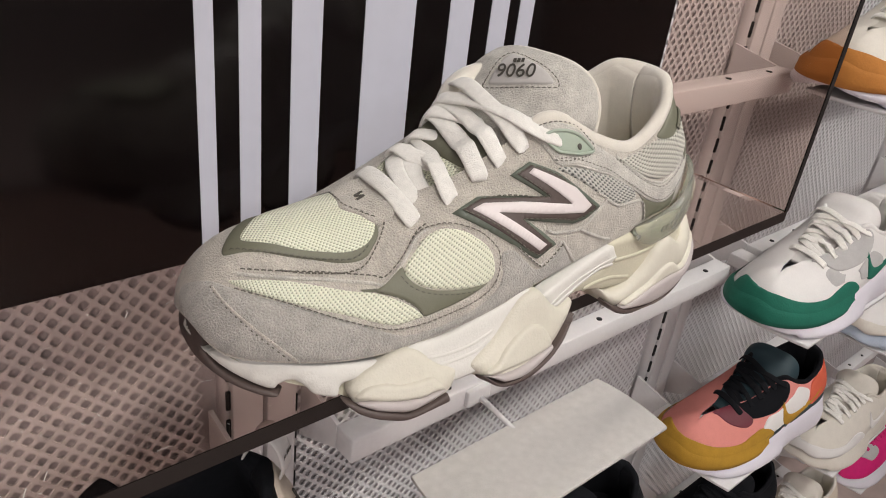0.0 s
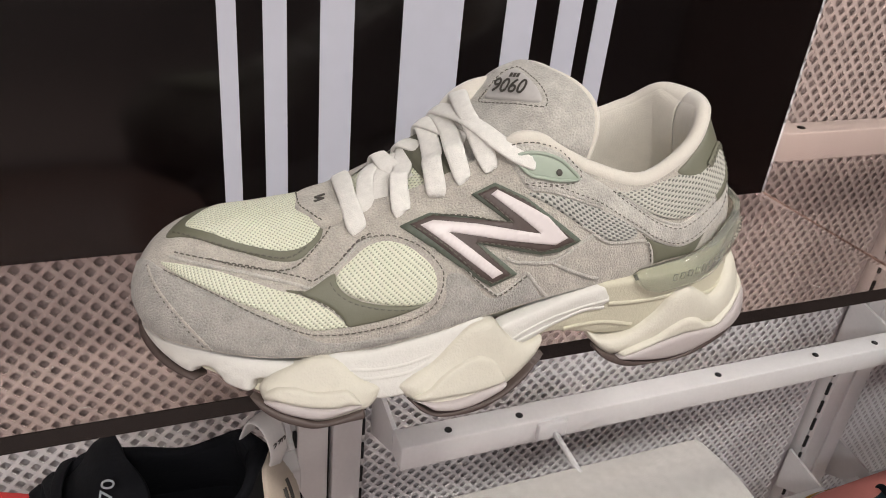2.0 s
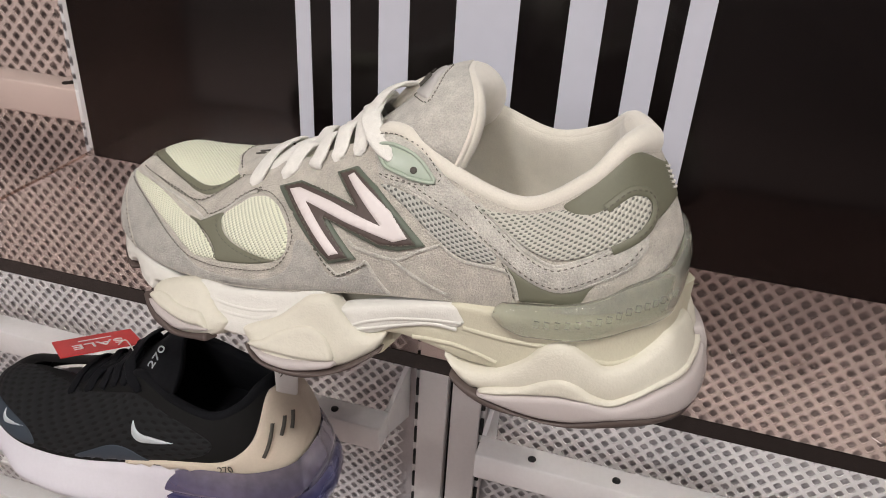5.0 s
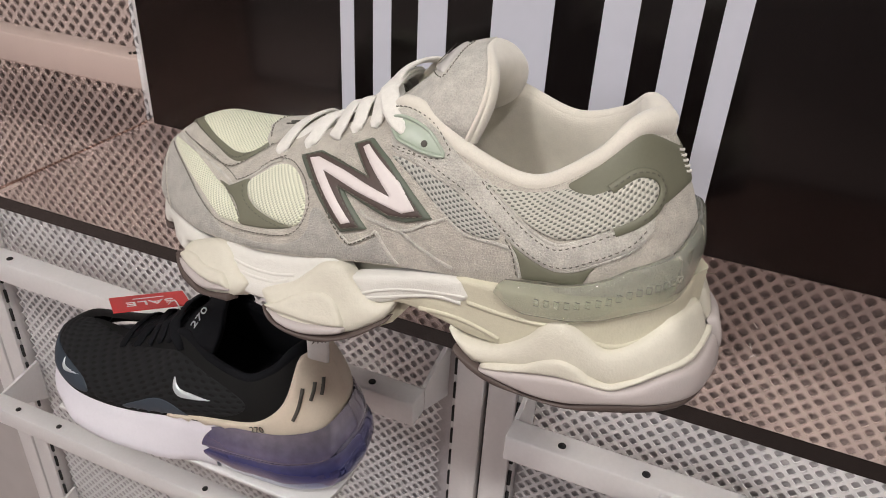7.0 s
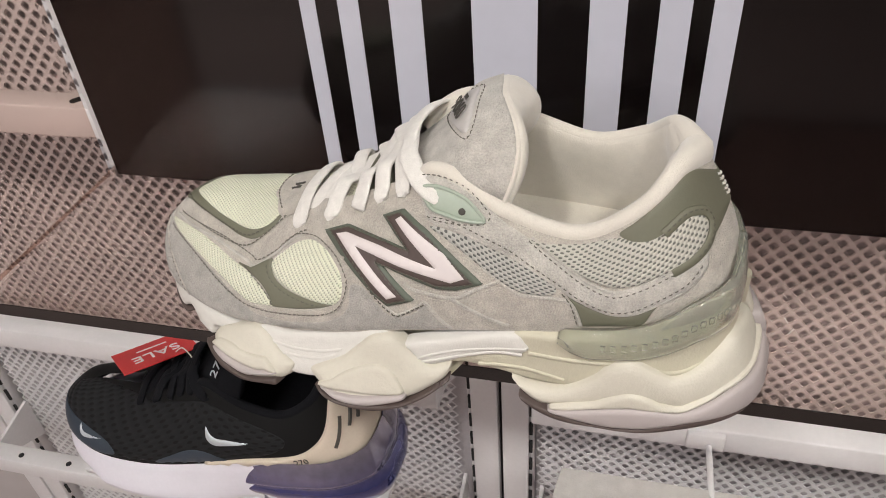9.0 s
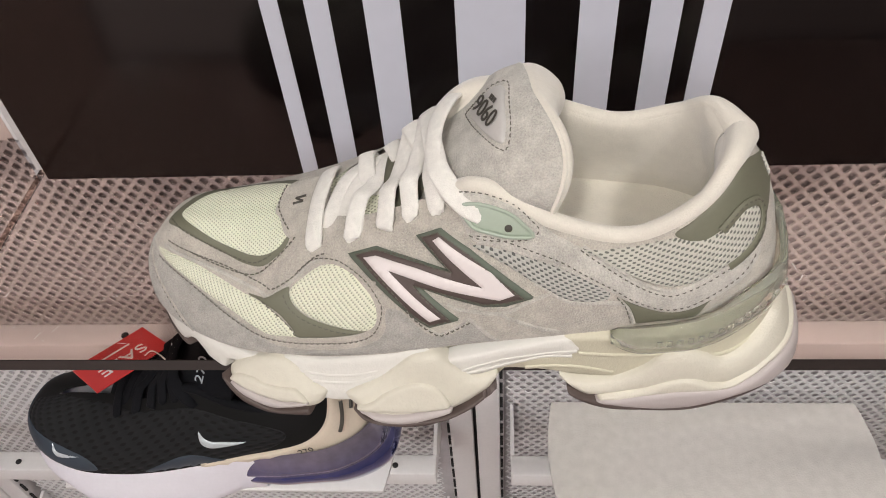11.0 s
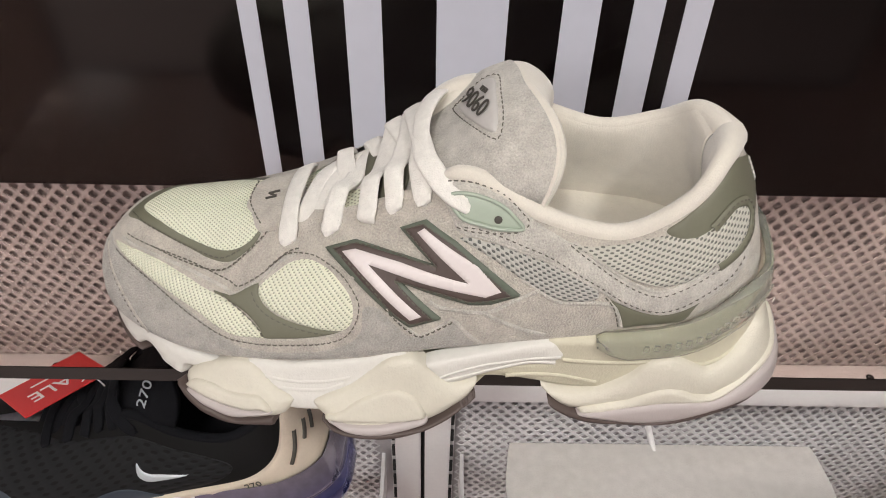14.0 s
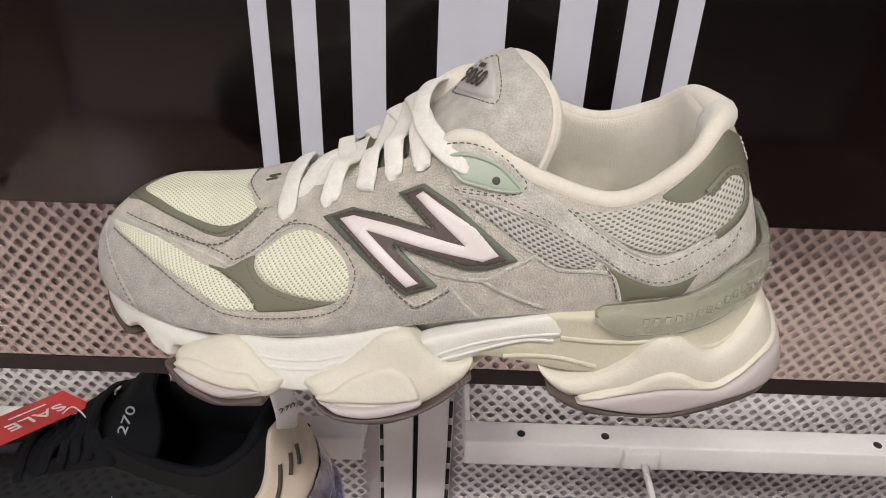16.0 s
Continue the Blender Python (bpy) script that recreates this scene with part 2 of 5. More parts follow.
def rail(x0, x1, z):
    r = empty("shelf_rail", x0, 0.382, z)
    tagged(r, "white steel square rail with small round holes on the perforated wall", "rail", "rails of the display wall", "structure")
    w = x1 - x0
    part("bar", box(0, w, 0, 0.024, -0.026, 0, 0.0015), STEEL, r)
    for x in (0.0, w - 0.004):
        bm = bmesh.new()
        y0, y1 = 0.024, 0.082
        quad = [(y0, 0.0), (y0, -0.026), (y1, -0.055), (y1, 0.012)]
        lo = [bm.verts.new((x, p, q)) for p, q in quad]
        hi = [bm.verts.new((x + 0.004, p, q)) for p, q in quad]
        bm.faces.new(lo)
        bm.faces.new(hi[::-1])
        for i in range(4):
            bm.faces.new((lo[i], hi[i], hi[(i + 1) % 4], lo[(i + 1) % 4]))
        bmesh.ops.recalc_face_normals(bm, faces=bm.faces)
        part("end_bracket", bm, STEEL, r, smooth=False)
    # Holes are discs on the bar, coloured near-black for their inner shade.
    bm = bmesh.new()
    for x in (0.046, 0.115, 0.340, w - 0.134, w - 0.046):
        m = bmesh.ops.create_cone(bm, cap_ends=True, segments=12, radius1=0.0034, radius2=0.0034, depth=0.001)
        bmesh.ops.translate(bm, verts=m["verts"], vec=(x, 0.0105, 0.0003))
    part("hole_row", bm, GAP_SHADE, r, "small holes, their shade drawn as near-black discs")
    return r


for a, b in zip(GAPS, GAPS[1:]):
    for z in LEVELS:
        rail(a + 0.042, b - 0.042, z)

# ---- acrylic display stand ----
X0, X1, YB, YF = -0.0225, 0.579, 0.3625, 0.2182
stand = empty("display_stand", X0, YB, SHELF)
tagged(stand, "tinted acrylic display shelf with a striped black back panel", "display stand")
D = YB - YF
W = X1 - X0
part("back_board", box(0.0, W, 0.003, 0.008, 0.002, 0.62, 0.0015), STEEL, stand, "white backing board")
part("black_panel", box(0.0105, W - 0.006, -0.004, 0.003, 0.0005, 0.62, 0.0005), BLACK, stand, "glossy black panel", smooth=False)
for a, b in ((.1583, .1682), (.1818, .1945), (.2127, .2318), (.2600, .2966), (.3242, .3438), (.3600, .3762), (.3865, .4003)):
    part("stripe", box(a - X0, b - X0, -0.0046, -0.0038, 0.0005, 0.62), STRIPE, stand, "white printed stripe", smooth=False)
shelf = part("shelf_plate", box(0, W, -D, 0.008, -0.0086, 0.0), TINT, stand, "brown tinted clear acrylic", smooth=False)
shelf.visible_shadow = False
part("shelf_edge", box(0, W, -D - 0.0006, -D - 0.0001, -0.0088, 0.0002), EDGE, stand, "dark polished edge", smooth=False)
for x in (0.0, W - 0.005):
    part("side_plate", box(x, x + 0.005, -D, -0.0048, 0.0004, 0.36), SIDE_TINT, stand, "brown tinted clear acrylic", smooth=False).visible_shadow = False
    part("side_edge", box(x - 0.0003, x + 0.0053, -D - 0.0012, -D - 0.0001, 0.0004, 0.36), EDGE, stand, "dark polished edge", smooth=False)

# dust and short scratches on the shelf
rng = random.Random(5)
bm = bmesh.new()
for k in range(150):
    x, y, a = rng.uniform(0.01, W - 0.01), rng.uniform(-D + 0.004, -0.01), rng.uniform(0, 3.14)
    ln, wd = rng.choice((0.0004, 0.0005, 0.0007, 0.0024)), rng.uniform(0.00012, 0.00025)
    vs = [bm.verts.new((x + math.cos(a) * p * ln - math.sin(a) * q * wd, y + math.sin(a) * p * ln + math.cos(a) * q * wd, 0.0001)) for p, q in ((-1, -1), (1, -1), (1, 1), (-1, 1))]
    bm.faces.new(vs)
dust = mesh_object("dust", bm, WHITE_FOAM, smooth=False)
dust.matrix_world = Matrix.Translation((X0, YB, SHELF))
tagged(dust, "pale dust specks and fine scratches on the acrylic shelf", "dust", kind="stuff")

# ---- the grey sneaker on the acrylic shelf ----
def fabric(name, light, deep, pitch, rough=0.8, sharp=0.35, slant=0.0, sheen=0.2, gloss=0.5):
    """Open knit: staggered holes in a deeper colour, laid out by the patch's own metric coordinates."""
    m = material(name, light, rough, vary=0.06, scale=90, sheen=sheen, gloss=gloss)
    nt = m.node_tree
    b = nt.nodes["Principled BSDF"]
    uv = nt.nodes.new("ShaderNodeTexCoord")
    sep = nt.nodes.new("ShaderNodeSeparateXYZ")
    nt.links.new(uv.outputs["UV"], sep.inputs[0])

    def calc(op, a, c=None):
        n = nt.nodes.new("ShaderNodeMath")
        n.operation = op
        for k, v in ((0, a), (1, c)):
            if v is None:
                continue
            if isinstance(v, (int, float)):
                n.inputs[k].default_value = v
            else:
                nt.links.new(v, n.inputs[k])
        return n.outputs[0]

    kx, ky = 2 * math.pi / pitch[0], 2 * math.pi / pitch[1]
    x = calc("MULTIPLY", calc("ADD", sep.outputs[0], calc("MULTIPLY", sep.outputs[1], slant)), kx / 1.0)
    y = calc("MULTIPLY", sep.outputs[1], ky)
    wave = calc("MULTIPLY", calc("ADD", calc("COSINE", calc("MULTIPLY", calc("ADD", x, y), 0.5)), calc("COSINE", calc("MULTIPLY", calc("SUBTRACT", x, y), 0.5))), 0.5)
    hole = nt.nodes.new("ShaderNodeMapRange")
    hole.interpolation_type = "SMOOTHSTEP"
    hole.inputs["From Min"].default_value, hole.inputs["From Max"].default_value = sharp, sharp + 0.4
    nt.links.new(wave, hole.inputs["Value"])
    mix = nt.nodes.new("ShaderNodeMix")
    mix.data_type = "RGBA"
    nt.links.new(hole.outputs[0], mix.inputs["Factor"])
    old = b.inputs["Base Color"].links[0].from_socket
    nt.links.new(old, mix.inputs["A"])
    mix.inputs["B"].default_value = (*deep, 1)
    nt.links.new(mix.outputs["Result"], b.inputs["Base Color"])
    bp = nt.nodes.new("ShaderNodeBump")
    bp.inputs["Strength"].default_value, bp.inputs["Distance"].default_value = 1.0, 0.00028
    nt.links.new(calc("MULTIPLY", wave, -1.0), bp.inputs["Height"])
    nt.links.new(bp.outputs[0], b.inputs["Normal"])
    return m


SUEDE_GREY = material("cool_grey_suede", (0.42, 0.403, 0.368), 0.95, vary=0.30, scale=150, bump=1.0, bump_scale=1150, relief=0.0013, sheen=0.3)
SUEDE_WARM = material("beige_grey_suede", (0.515, 0.480, 0.422), 0.95, vary=0.30, scale=150, bump=1.0, bump_scale=1150, relief=0.0013, sheen=0.3)
SUEDE_PALE = material("pale_grey_suede", (0.55, 0.527, 0.478), 0.95, vary=0.30, scale=150, bump=1.0, bump_scale=1150, relief=0.0013, sheen=0.3)
OLIVE = material("olive_leather", (0.155, 0.155, 0.11), 0.55, vary=0.05, scale=60, bump=0.15, bump_scale=1500)
OLIVE_GREEN = material("green_grey_rubber", (0.115, 0.135, 0.105), 0.5, vary=0.05, scale=60)
BROWN_RUBBER = material("brown_rubber", (0.085, 0.062, 0.055), 0.55, vary=0.1, scale=70, bump=0.15)
EMBLEM_FACE = material("blush_white_film", (0.72, 0.66, 0.65), 0.35, vary=0.02, scale=30)
CREAM = material("cream_foam", (0.64, 0.61, 0.52), 0.5, vary=0.04, scale=40, bump=0.35, bump_scale=1000, relief=0.0008)
CARRIER_FOAM = material("olive_cream_foam", (0.57, 0.54, 0.42), 0.5, vary=0.05, scale=40, bump=0.35, bump_scale=1000, relief=0.0008)
LILAC = material("pale_lilac_rubber", (0.46, 0.415, 0.405), 0.45, vary=0.03, scale=50, bump=0.2, bump_scale=1200)
LACE = material("white_cotton_lace", (0.82, 0.80, 0.75), 0.9, vary=0.12, scale=300, bump=0.9, bump_scale=1700, sheen=0.3, relief=0.0006)
LINING = material("cream_brushed_lining", (0.72, 0.68, 0.60), 0.95, vary=0.07, scale=160, bump=0.6, bump_scale=1500, sheen=0.6)
THREAD = material("dark_thread", (0.12, 0.112, 0.09), 0.8, vary=0.2, scale=800)
PALE_THREAD = material("grey_thread", (0.13, 0.12, 0.10), 0.8, vary=0.2, scale=800)
PLATE = material("mint_plastic", (0.37, 0.43, 0.35), 0.35, vary=0.04, scale=60, coat=0.2)
LABEL = material("grey_rubber_label", (0.55, 0.53, 0.51), 0.4, vary=0.04, scale=60)
INK = material("dark_print_and_hole", (0.06, 0.055, 0.045), 0.6)
CLIP_PLASTIC = glassy("clear_green_plastic", (0.95, 0.98, 0.89), 0.07, 1.36, 0.88)
MESH_LIME = fabric("pale_lime_mesh", (0.80, 0.81, 0.65), (0.30, 0.32, 0.23), (0.00102, 0.00086), sharp=0.36)
MESH_GREY = fabric("grey_knit_mesh", (0.55, 0.54, 0.475), (0.15, 0.152, 0.13), (0.0020, 0.00118), sharp=0.14, slant=0.25)
MESH_BLUE = fabric("cool_grey_knit_mesh", (0.47, 0.465, 0.425), (0.11, 0.113, 0.105), (0.0018, 0.00110), sharp=0.10, slant=-0.3)

FOOT = [(.149, .001), (.141, -.0298), (.112, -.0455), (.075, -.0475), (.035, -.047), (0, -.0515), (-.035, -.0530), (-.070, -.0510), (-.105, -.0430), (-.136, -.0290), (-.1555, -.010), (-.1620, .011)]
BASE = [(.1388, .001, .060), (.1315, -.026, .057), (.105, -.0405, .054), (.075, -.043, .051), (.035, -.0455, .048), (0, -.046, .043), (-.035, -.0460, .0360), (-.070, -.0430, .0300), (-.105, -.0375, .0285), (-.133, -.0260, .0300), (-.1525, -.009, .0310), (-.1585, .011, .0380)]
TOP = [(.119, .002, .1195), (.1085, -.018, .1215), (.0955, -.0285, .109), (.071, -.030, .094), (.040, -.029, .1015), (.012, -.022, .1145), (-.008, -.0155, .105), (-.042, -.0085, .0875), (-.070, .005, .076), (-.095, .010, .0725), (-.112, .0115, .072), (-.122, .011, .070)]
DOME = [0, 0, 0, 0, .05, .2, .4, .6, .8, .88, 1, 1]
MIDDLE = [.001, .001, .002, .004, .0055, .0075, .011, .0140, .0160, .0165, .0155, .012]
INNER_RISE = [0, 0, .001, .008, .009, .004, 0, -.001, 0, .001, .001, 0]  # the inner side stands higher at the collar

SIDE_MESH = [(10.39, 0.468), (9.86, 0.515), (9.31, 0.531), (8.75, 0.502), (8.25, 0.454), (7.87, 0.413), (7.55, 0.343), (7.32, 0.269), (7.19, 0.204), (7.33, 0.201), (7.57, 0.203), (7.83, 0.248), (8.21, 0.316), (8.71, 0.371), (9.31, 0.416), (9.83, 0.439)]
OLIVE_FORK = [(8.23, 0.455), (7.92, 0.443), (7.83, 0.443), (7.65, 0.505), (7.55, 0.516), (7.49, 0.469), (7.36, 0.41), (7.13, 0.35), (6.77, 0.29), (6.47, 0.25), (6.24, 0.235), (6.37, 0.212), (6.64, 0.2), (6.98, 0.198), (7.19, 0.2), (7.3, 0.266), (7.52, 0.344), (7.81, 0.4)]
ROUND_MESH = [(7.49, 0.463), (7.51, 0.517), (7.41, 0.577), (7.3, 0.634), (7.14, 0.658), (6.98, 0.647), (6.75, 0.595), (6.54, 0.519), (6.36, 0.445), (6.23, 0.367), (6.17, 0.282), (6.24, 0.235), (6.47, 0.247), (6.77, 0.29), (7.09, 0.347), (7.33, 0.404)]
EMBLEM = [(6.92, 0.72), (6.58, 0.745), (5.86, 0.62), (5.6, 0.586), (5.37, 0.558), (6.1, 0.766), (5.74, 0.79), (5.11, 0.672), (4.17, 0.47), (4.49, 0.375), (4.76, 0.353), (5.2, 0.399), (5.71, 0.474), (5.04, 0.257), (5.41, 0.22), (5.61, 0.282)]
EMBLEM_WHITE = [(6.65, 0.682), (6.5, 0.684), (5.88, 0.589), (4.83, 0.48), (5.77, 0.724), (5.67, 0.74), (4.76, 0.577), (4.42, 0.474), (4.59, 0.421), (5.37, 0.465), (6.26, 0.59), (5.29, 0.29), (5.43, 0.275), (5.67, 0.354)]
QUARTER_MESH = [(5.09, 0.684), (4.96, 0.699), (4.74, 0.705), (4.38, 0.727), (3.92, 0.726), (3.57, 0.671), (3.36, 0.604), (3.28, 0.553), (3.31, 0.489), (3.54, 0.461), (3.79, 0.478), (3.97, 0.524), (4.2, 0.57), (4.51, 0.616), (4.82, 0.649)]
COLLAR_MESH = [(3.72, 0.898), (3.46, 0.896), (3.15, 0.93), (2.72, 0.933), (2.41, 0.901), (2.18, 0.836), (1.96, 0.8), (1.67, 0.792), (1.36, 0.794), (1.15, 0.782), (0.95, 0.733), (0.91, 0.669), (1.06, 0.598), (1.31, 0.555), (1.6, 0.538), (1.93, 0.535), (2.23, 0.521), (2.47, 0.537), (2.71, 0.594), (3.07, 0.724), (3.38, 0.827)]
TRAP_OLIVE = [(3.23, 0.555), (3.14, 0.492), (2.97, 0.416), (2.61, 0.292), (2.38, 0.262), (2.08, 0.291), (1.88, 0.328), (2.03, 0.246), (2.16, 0.125), (2.36, 0.113), (2.74, 0.123), (3, 0.123), (3.03, 0.257), (3.1, 0.411)]
EYELET_PLATE = [(5.39, 0.893), (5.23, 0.91), (4.9, 0.919), (4.58, 0.929), (4.39, 0.903), (4.29, 0.877), (4.37, 0.845), (4.63, 0.795), (4.85, 0.78), (5.06, 0.783), (5.23, 0.826)]
COLLAR_BAND = [(5.61, 0.958), (4.83, 0.982), (4.43, 0.993), (4.04, 0.944), (3.67, 0.896), (3.24, 0.778), (2.89, 0.617), (2.53, 0.498), (2.23, 0.499), (1.81, 0.535), (1.29, 0.552), (1.06, 0.58), (1.16, 0.445), (1.49, 0.375), (1.92, 0.323), (2.31, 0.268), (2.61, 0.28), (2.97, 0.421), (3.23, 0.555), (3.57, 0.671), (3.92, 0.73), (4.38, 0.733), (5.01, 0.704), (5.29, 0.784)]
SEAM_TOE = [(10.23, 0.531), (9.49, 0.545), (8.83, 0.537), (8.35, 0.507), (7.97, 0.472), (7.8, 0.447), (7.64, 0.496), (7.53, 0.554), (7.4, 0.65), (7.25, 0.682)]
SEAM_ROUND = [(7.49, 0.601), (7.36, 0.676), (7.15, 0.69), (6.9, 0.665), (6.51, 0.554), (6.2, 0.422), (6.11, 0.361), (6.08, 0.271), (6.16, 0.194), (6.41, 0.161), (6.82, 0.161), (7.17, 0.161), (7.52, 0.178), (7.72, 0.207), (8.17, 0.284), (8.83, 0.374), (9.49, 0.425), (10.14, 0.438)]
SEAM_EMBLEM = [(6.16, 0.474), (5.71, 0.312), (5.37, 0.18), (5.23, 0.145), (4.96, 0.214), (4.88, 0.241), (4.5, 0.025)]
SEAM_PATCH = [(5.25, 0.363), (5.04, 0.32), (4.53, 0.307), (4.24, 0.416), (3.97, 0.524), (4.02, 0.545), (4.2, 0.57)]
SEAM_PATCH_B = [(4.56, 0.305), (4.15, 0.205)]
SEAM_QUARTER = [(3.97, 0.524), (3.69, 0.45), (3.29, 0.454), (3.1, 0.4), (3.01, 0.147)]
SEAM_V_LOW = [(5.01, 0.709), (4.38, 0.736), (3.93, 0.737), (3.57, 0.671), (3.23, 0.565), (2.97, 0.433), (2.61, 0.292), (2.31, 0.268), (1.92, 0.323), (1.49, 0.375), (1.19, 0.453)]
SEAM_V_TOP = [(3.63, 0.91), (3.24, 0.786), (2.88, 0.627), (2.53, 0.498), (2.23, 0.499), (1.81, 0.535), (1.29, 0.552), (1.04, 0.593)]
SEAM_EYELET = [(5.69, 0.989), (5.2, 0.977), (4.83, 0.982), (4.51, 0.996), (4.27, 0.955), (4.18, 0.924), (4.3, 0.842), (4.62, 0.763), (4.91, 0.731), (5.16, 0.744)]
SEAM_VAMP = [(10.93, 0.565), (9.46, 0.636), (8.79, 0.614), (8.35, 0.601), (8.11, 0.618), (7.98, 0.69), (7.89, 0.785), (7.86, 0.862)]
SEAM_EMBLEM_IN = [(6.78, 0.706), (6.54, 0.718), (5.62, 0.581), (5.29, 0.549), (5.99, 0.749), (5.73, 0.763), (5.09, 0.646), (4.29, 0.459), (4.54, 0.402), (4.77, 0.377), (5.22, 0.422), (5.83, 0.496), (5.15, 0.266), (5.41, 0.246), (5.63, 0.308), (6.78, 0.706)]
SEAM_TRAP = [(3.18, 0.517), (3.08, 0.4), (3.02, 0.148)]
SEAM_OLIVE_A = [(7.9, 0.434), (7.53, 0.353), (7.27, 0.27), (7.16, 0.2)]
SEAM_OLIVE_B = [(7.54, 0.468), (7.4, 0.403), (7.16, 0.337), (6.75, 0.266), (6.38, 0.219)]
POD_MID_LIP = [(6.4, 0.0116), (6.2, 0.0148), (6.0, 0.0196), (5.72, 0.0244), (5.52, 0.026), (5.32, 0.0236), (5.2, 0.018), (5.16, 0.0124), (5.36, 0.0108), (5.68, 0.01), (5.96, 0.01), (6.24, 0.01)]
POD_FRONT_LIP = [(8.16, 0.0148), (8.04, 0.0188), (7.8, 0.0196), (7.6, 0.018), (7.36, 0.018), (7.2, 0.018), (7.08, 0.0148), (7.04, 0.0116), (7.2, 0.0116), (7.36, 0.0108), (7.68, 0.0116), (7.96, 0.0132)]
POD_REAR_LIP = [(3.32, 0.0092), (3.12, 0.014), (2.84, 0.0172), (2.6, 0.0236), (2.4, 0.0268), (2.2, 0.0252), (2.0, 0.0204), (1.8, 0.0188), (1.56, 0.0228), (1.24, 0.0284), (0.8, 0.031), (0.25, 0.0325), (0.25, 0.0297), (0.8, 0.028), (1.24, 0.0252), (1.56, 0.0204), (1.8, 0.0164), (2.12, 0.0172), (2.4, 0.0172), (2.76, 0.014), (3.12, 0.01)]
GROOVE_B = [(5.01, 0.0255), (4.6, 0.03), (4.21, 0.0346), (3.9, 0.0372), (3.63, 0.037)]
POD_FRONT = [(8.24, 0.0164), (8.2, 0.0204), (8.04, 0.0244), (7.76, 0.0284), (7.52, 0.0308), (7.36, 0.03), (7.24, 0.0276), (7.04, 0.022), (6.8, 0.018), (6.8, 0.0148), (6.92, 0.01), (7.2, 0.006), (7.56, 0.0044), (7.84, 0.0076), (8.12, 0.01)]
POD_FRONT_INSET = [(8.16, 0.0132), (7.92, 0.014), (7.68, 0.0124), (7.36, 0.0116), (7.08, 0.0124), (7.04, 0.0108), (7.28, 0.0084), (7.52, 0.0068), (7.8, 0.0084), (8.04, 0.0108)]
POD_MID = [(6.56, 0.0172), (6.4, 0.0204), (6.08, 0.0252), (5.84, 0.0324), (5.64, 0.0388), (5.44, 0.0412), (5.28, 0.0404), (5.16, 0.0364), (4.96, 0.0292), (4.76, 0.026), (4.52, 0.0276), (4.6, 0.0196), (4.88, 0.0132), (5.16, 0.0084), (5.6, 0.0036), (6.04, 0.0036), (6.32, 0.0084), (6.52, 0.014)]
POD_MID_INSET = [(6.4, 0.0108), (6.12, 0.0092), (5.8, 0.0092), (5.44, 0.0108), (5.16, 0.0124), (5.16, 0.0092), (5.44, 0.006), (5.8, 0.0036), (6.12, 0.0052), (6.28, 0.0084)]
STRIP = [(5.16, 0.0357), (4.75, 0.0405), (4.1, 0.0463), (3.81, 0.0485), (3.66, 0.0485), (3.59, 0.0448), (3.54, 0.0404), (3.66, 0.0363), (3.95, 0.0343), (4.27, 0.0314), (4.74, 0.0246), (4.98, 0.0261), (5.08, 0.0303)]
STRIP_GROOVE = [(4.98, 0.0282), (4.74, 0.0321), (4.34, 0.0366), (3.96, 0.039), (3.58, 0.0409)]
TOE_WHITE = [(11, 0.0267), (10.12, 0.0297), (9.49, 0.0301), (8.88, 0.0289), (8.33, 0.0274), (7.73, 0.0255), (8.04, 0.0197), (8.28, 0.0178), (8.35, 0.0128), (8.63, 0.0145), (8.75, 0.0179), (8.91, 0.0207), (9.09, 0.0191), (9.22, 0.0169), (9.77, 0.0205), (10.38, 0.0243)]
VAMP_MESH = [(-.134, .013), (-.128, .019), (-.118, .025), (-.105, .030), (-.092, .031), (-.080, .026), (-.083, .018), (-.086, .010), (-.082, .003), (-.0775, -.003), (-.081, -.009), (-.088, -.0115), (-.096, -.0105), (-.106, -.0065), (-.118, -.001), (-.129, .006)]
VAMP_OLIVE = [(-.1425, .0125), (-.136, .0205), (-.123, .029), (-.107, .0345), (-.092, .036), (-.078, .031), (-.077, .015), (-.0765, 0), (-.0785, -.009), (-.0845, -.0135), (-.091, -.0155), (-.100, -.013), (-.112, -.007), (-.125, -.001), (-.136, .006)]
MUDGUARD = [(10.9, .40), (10.3, .44), (9.3, .413), (8.64, .356), (8.12, .283), (7.67, .178), (7.4, .115), (6.92, .09), (6.38, .10), (6.1, .149), (6.02, .234), (6.1, .357), (5.89, .352), (5.58, .235), (5.33, .139), (5.06, .149), (4.87, .221), (4.62, .06), (4.6, .012), (6, .012), (7.5, .012), (9, .012), (10.2, .012), (11.2, .012), (11.5, .2)]
HEEL_OLIVE = [(2.42, .925), (2.16, .955), (1.85, .972), (1.5, .980), (1.2, .980), (.97, .980), (.74, .965), (.52, .935), (.3, .90), (0, .87), (-.4, .87), (-.4, .66), (.1, .62), (.87, .575), (1.26, .545), (1.7, .55), (1.96, .628), (2.13, .777)]


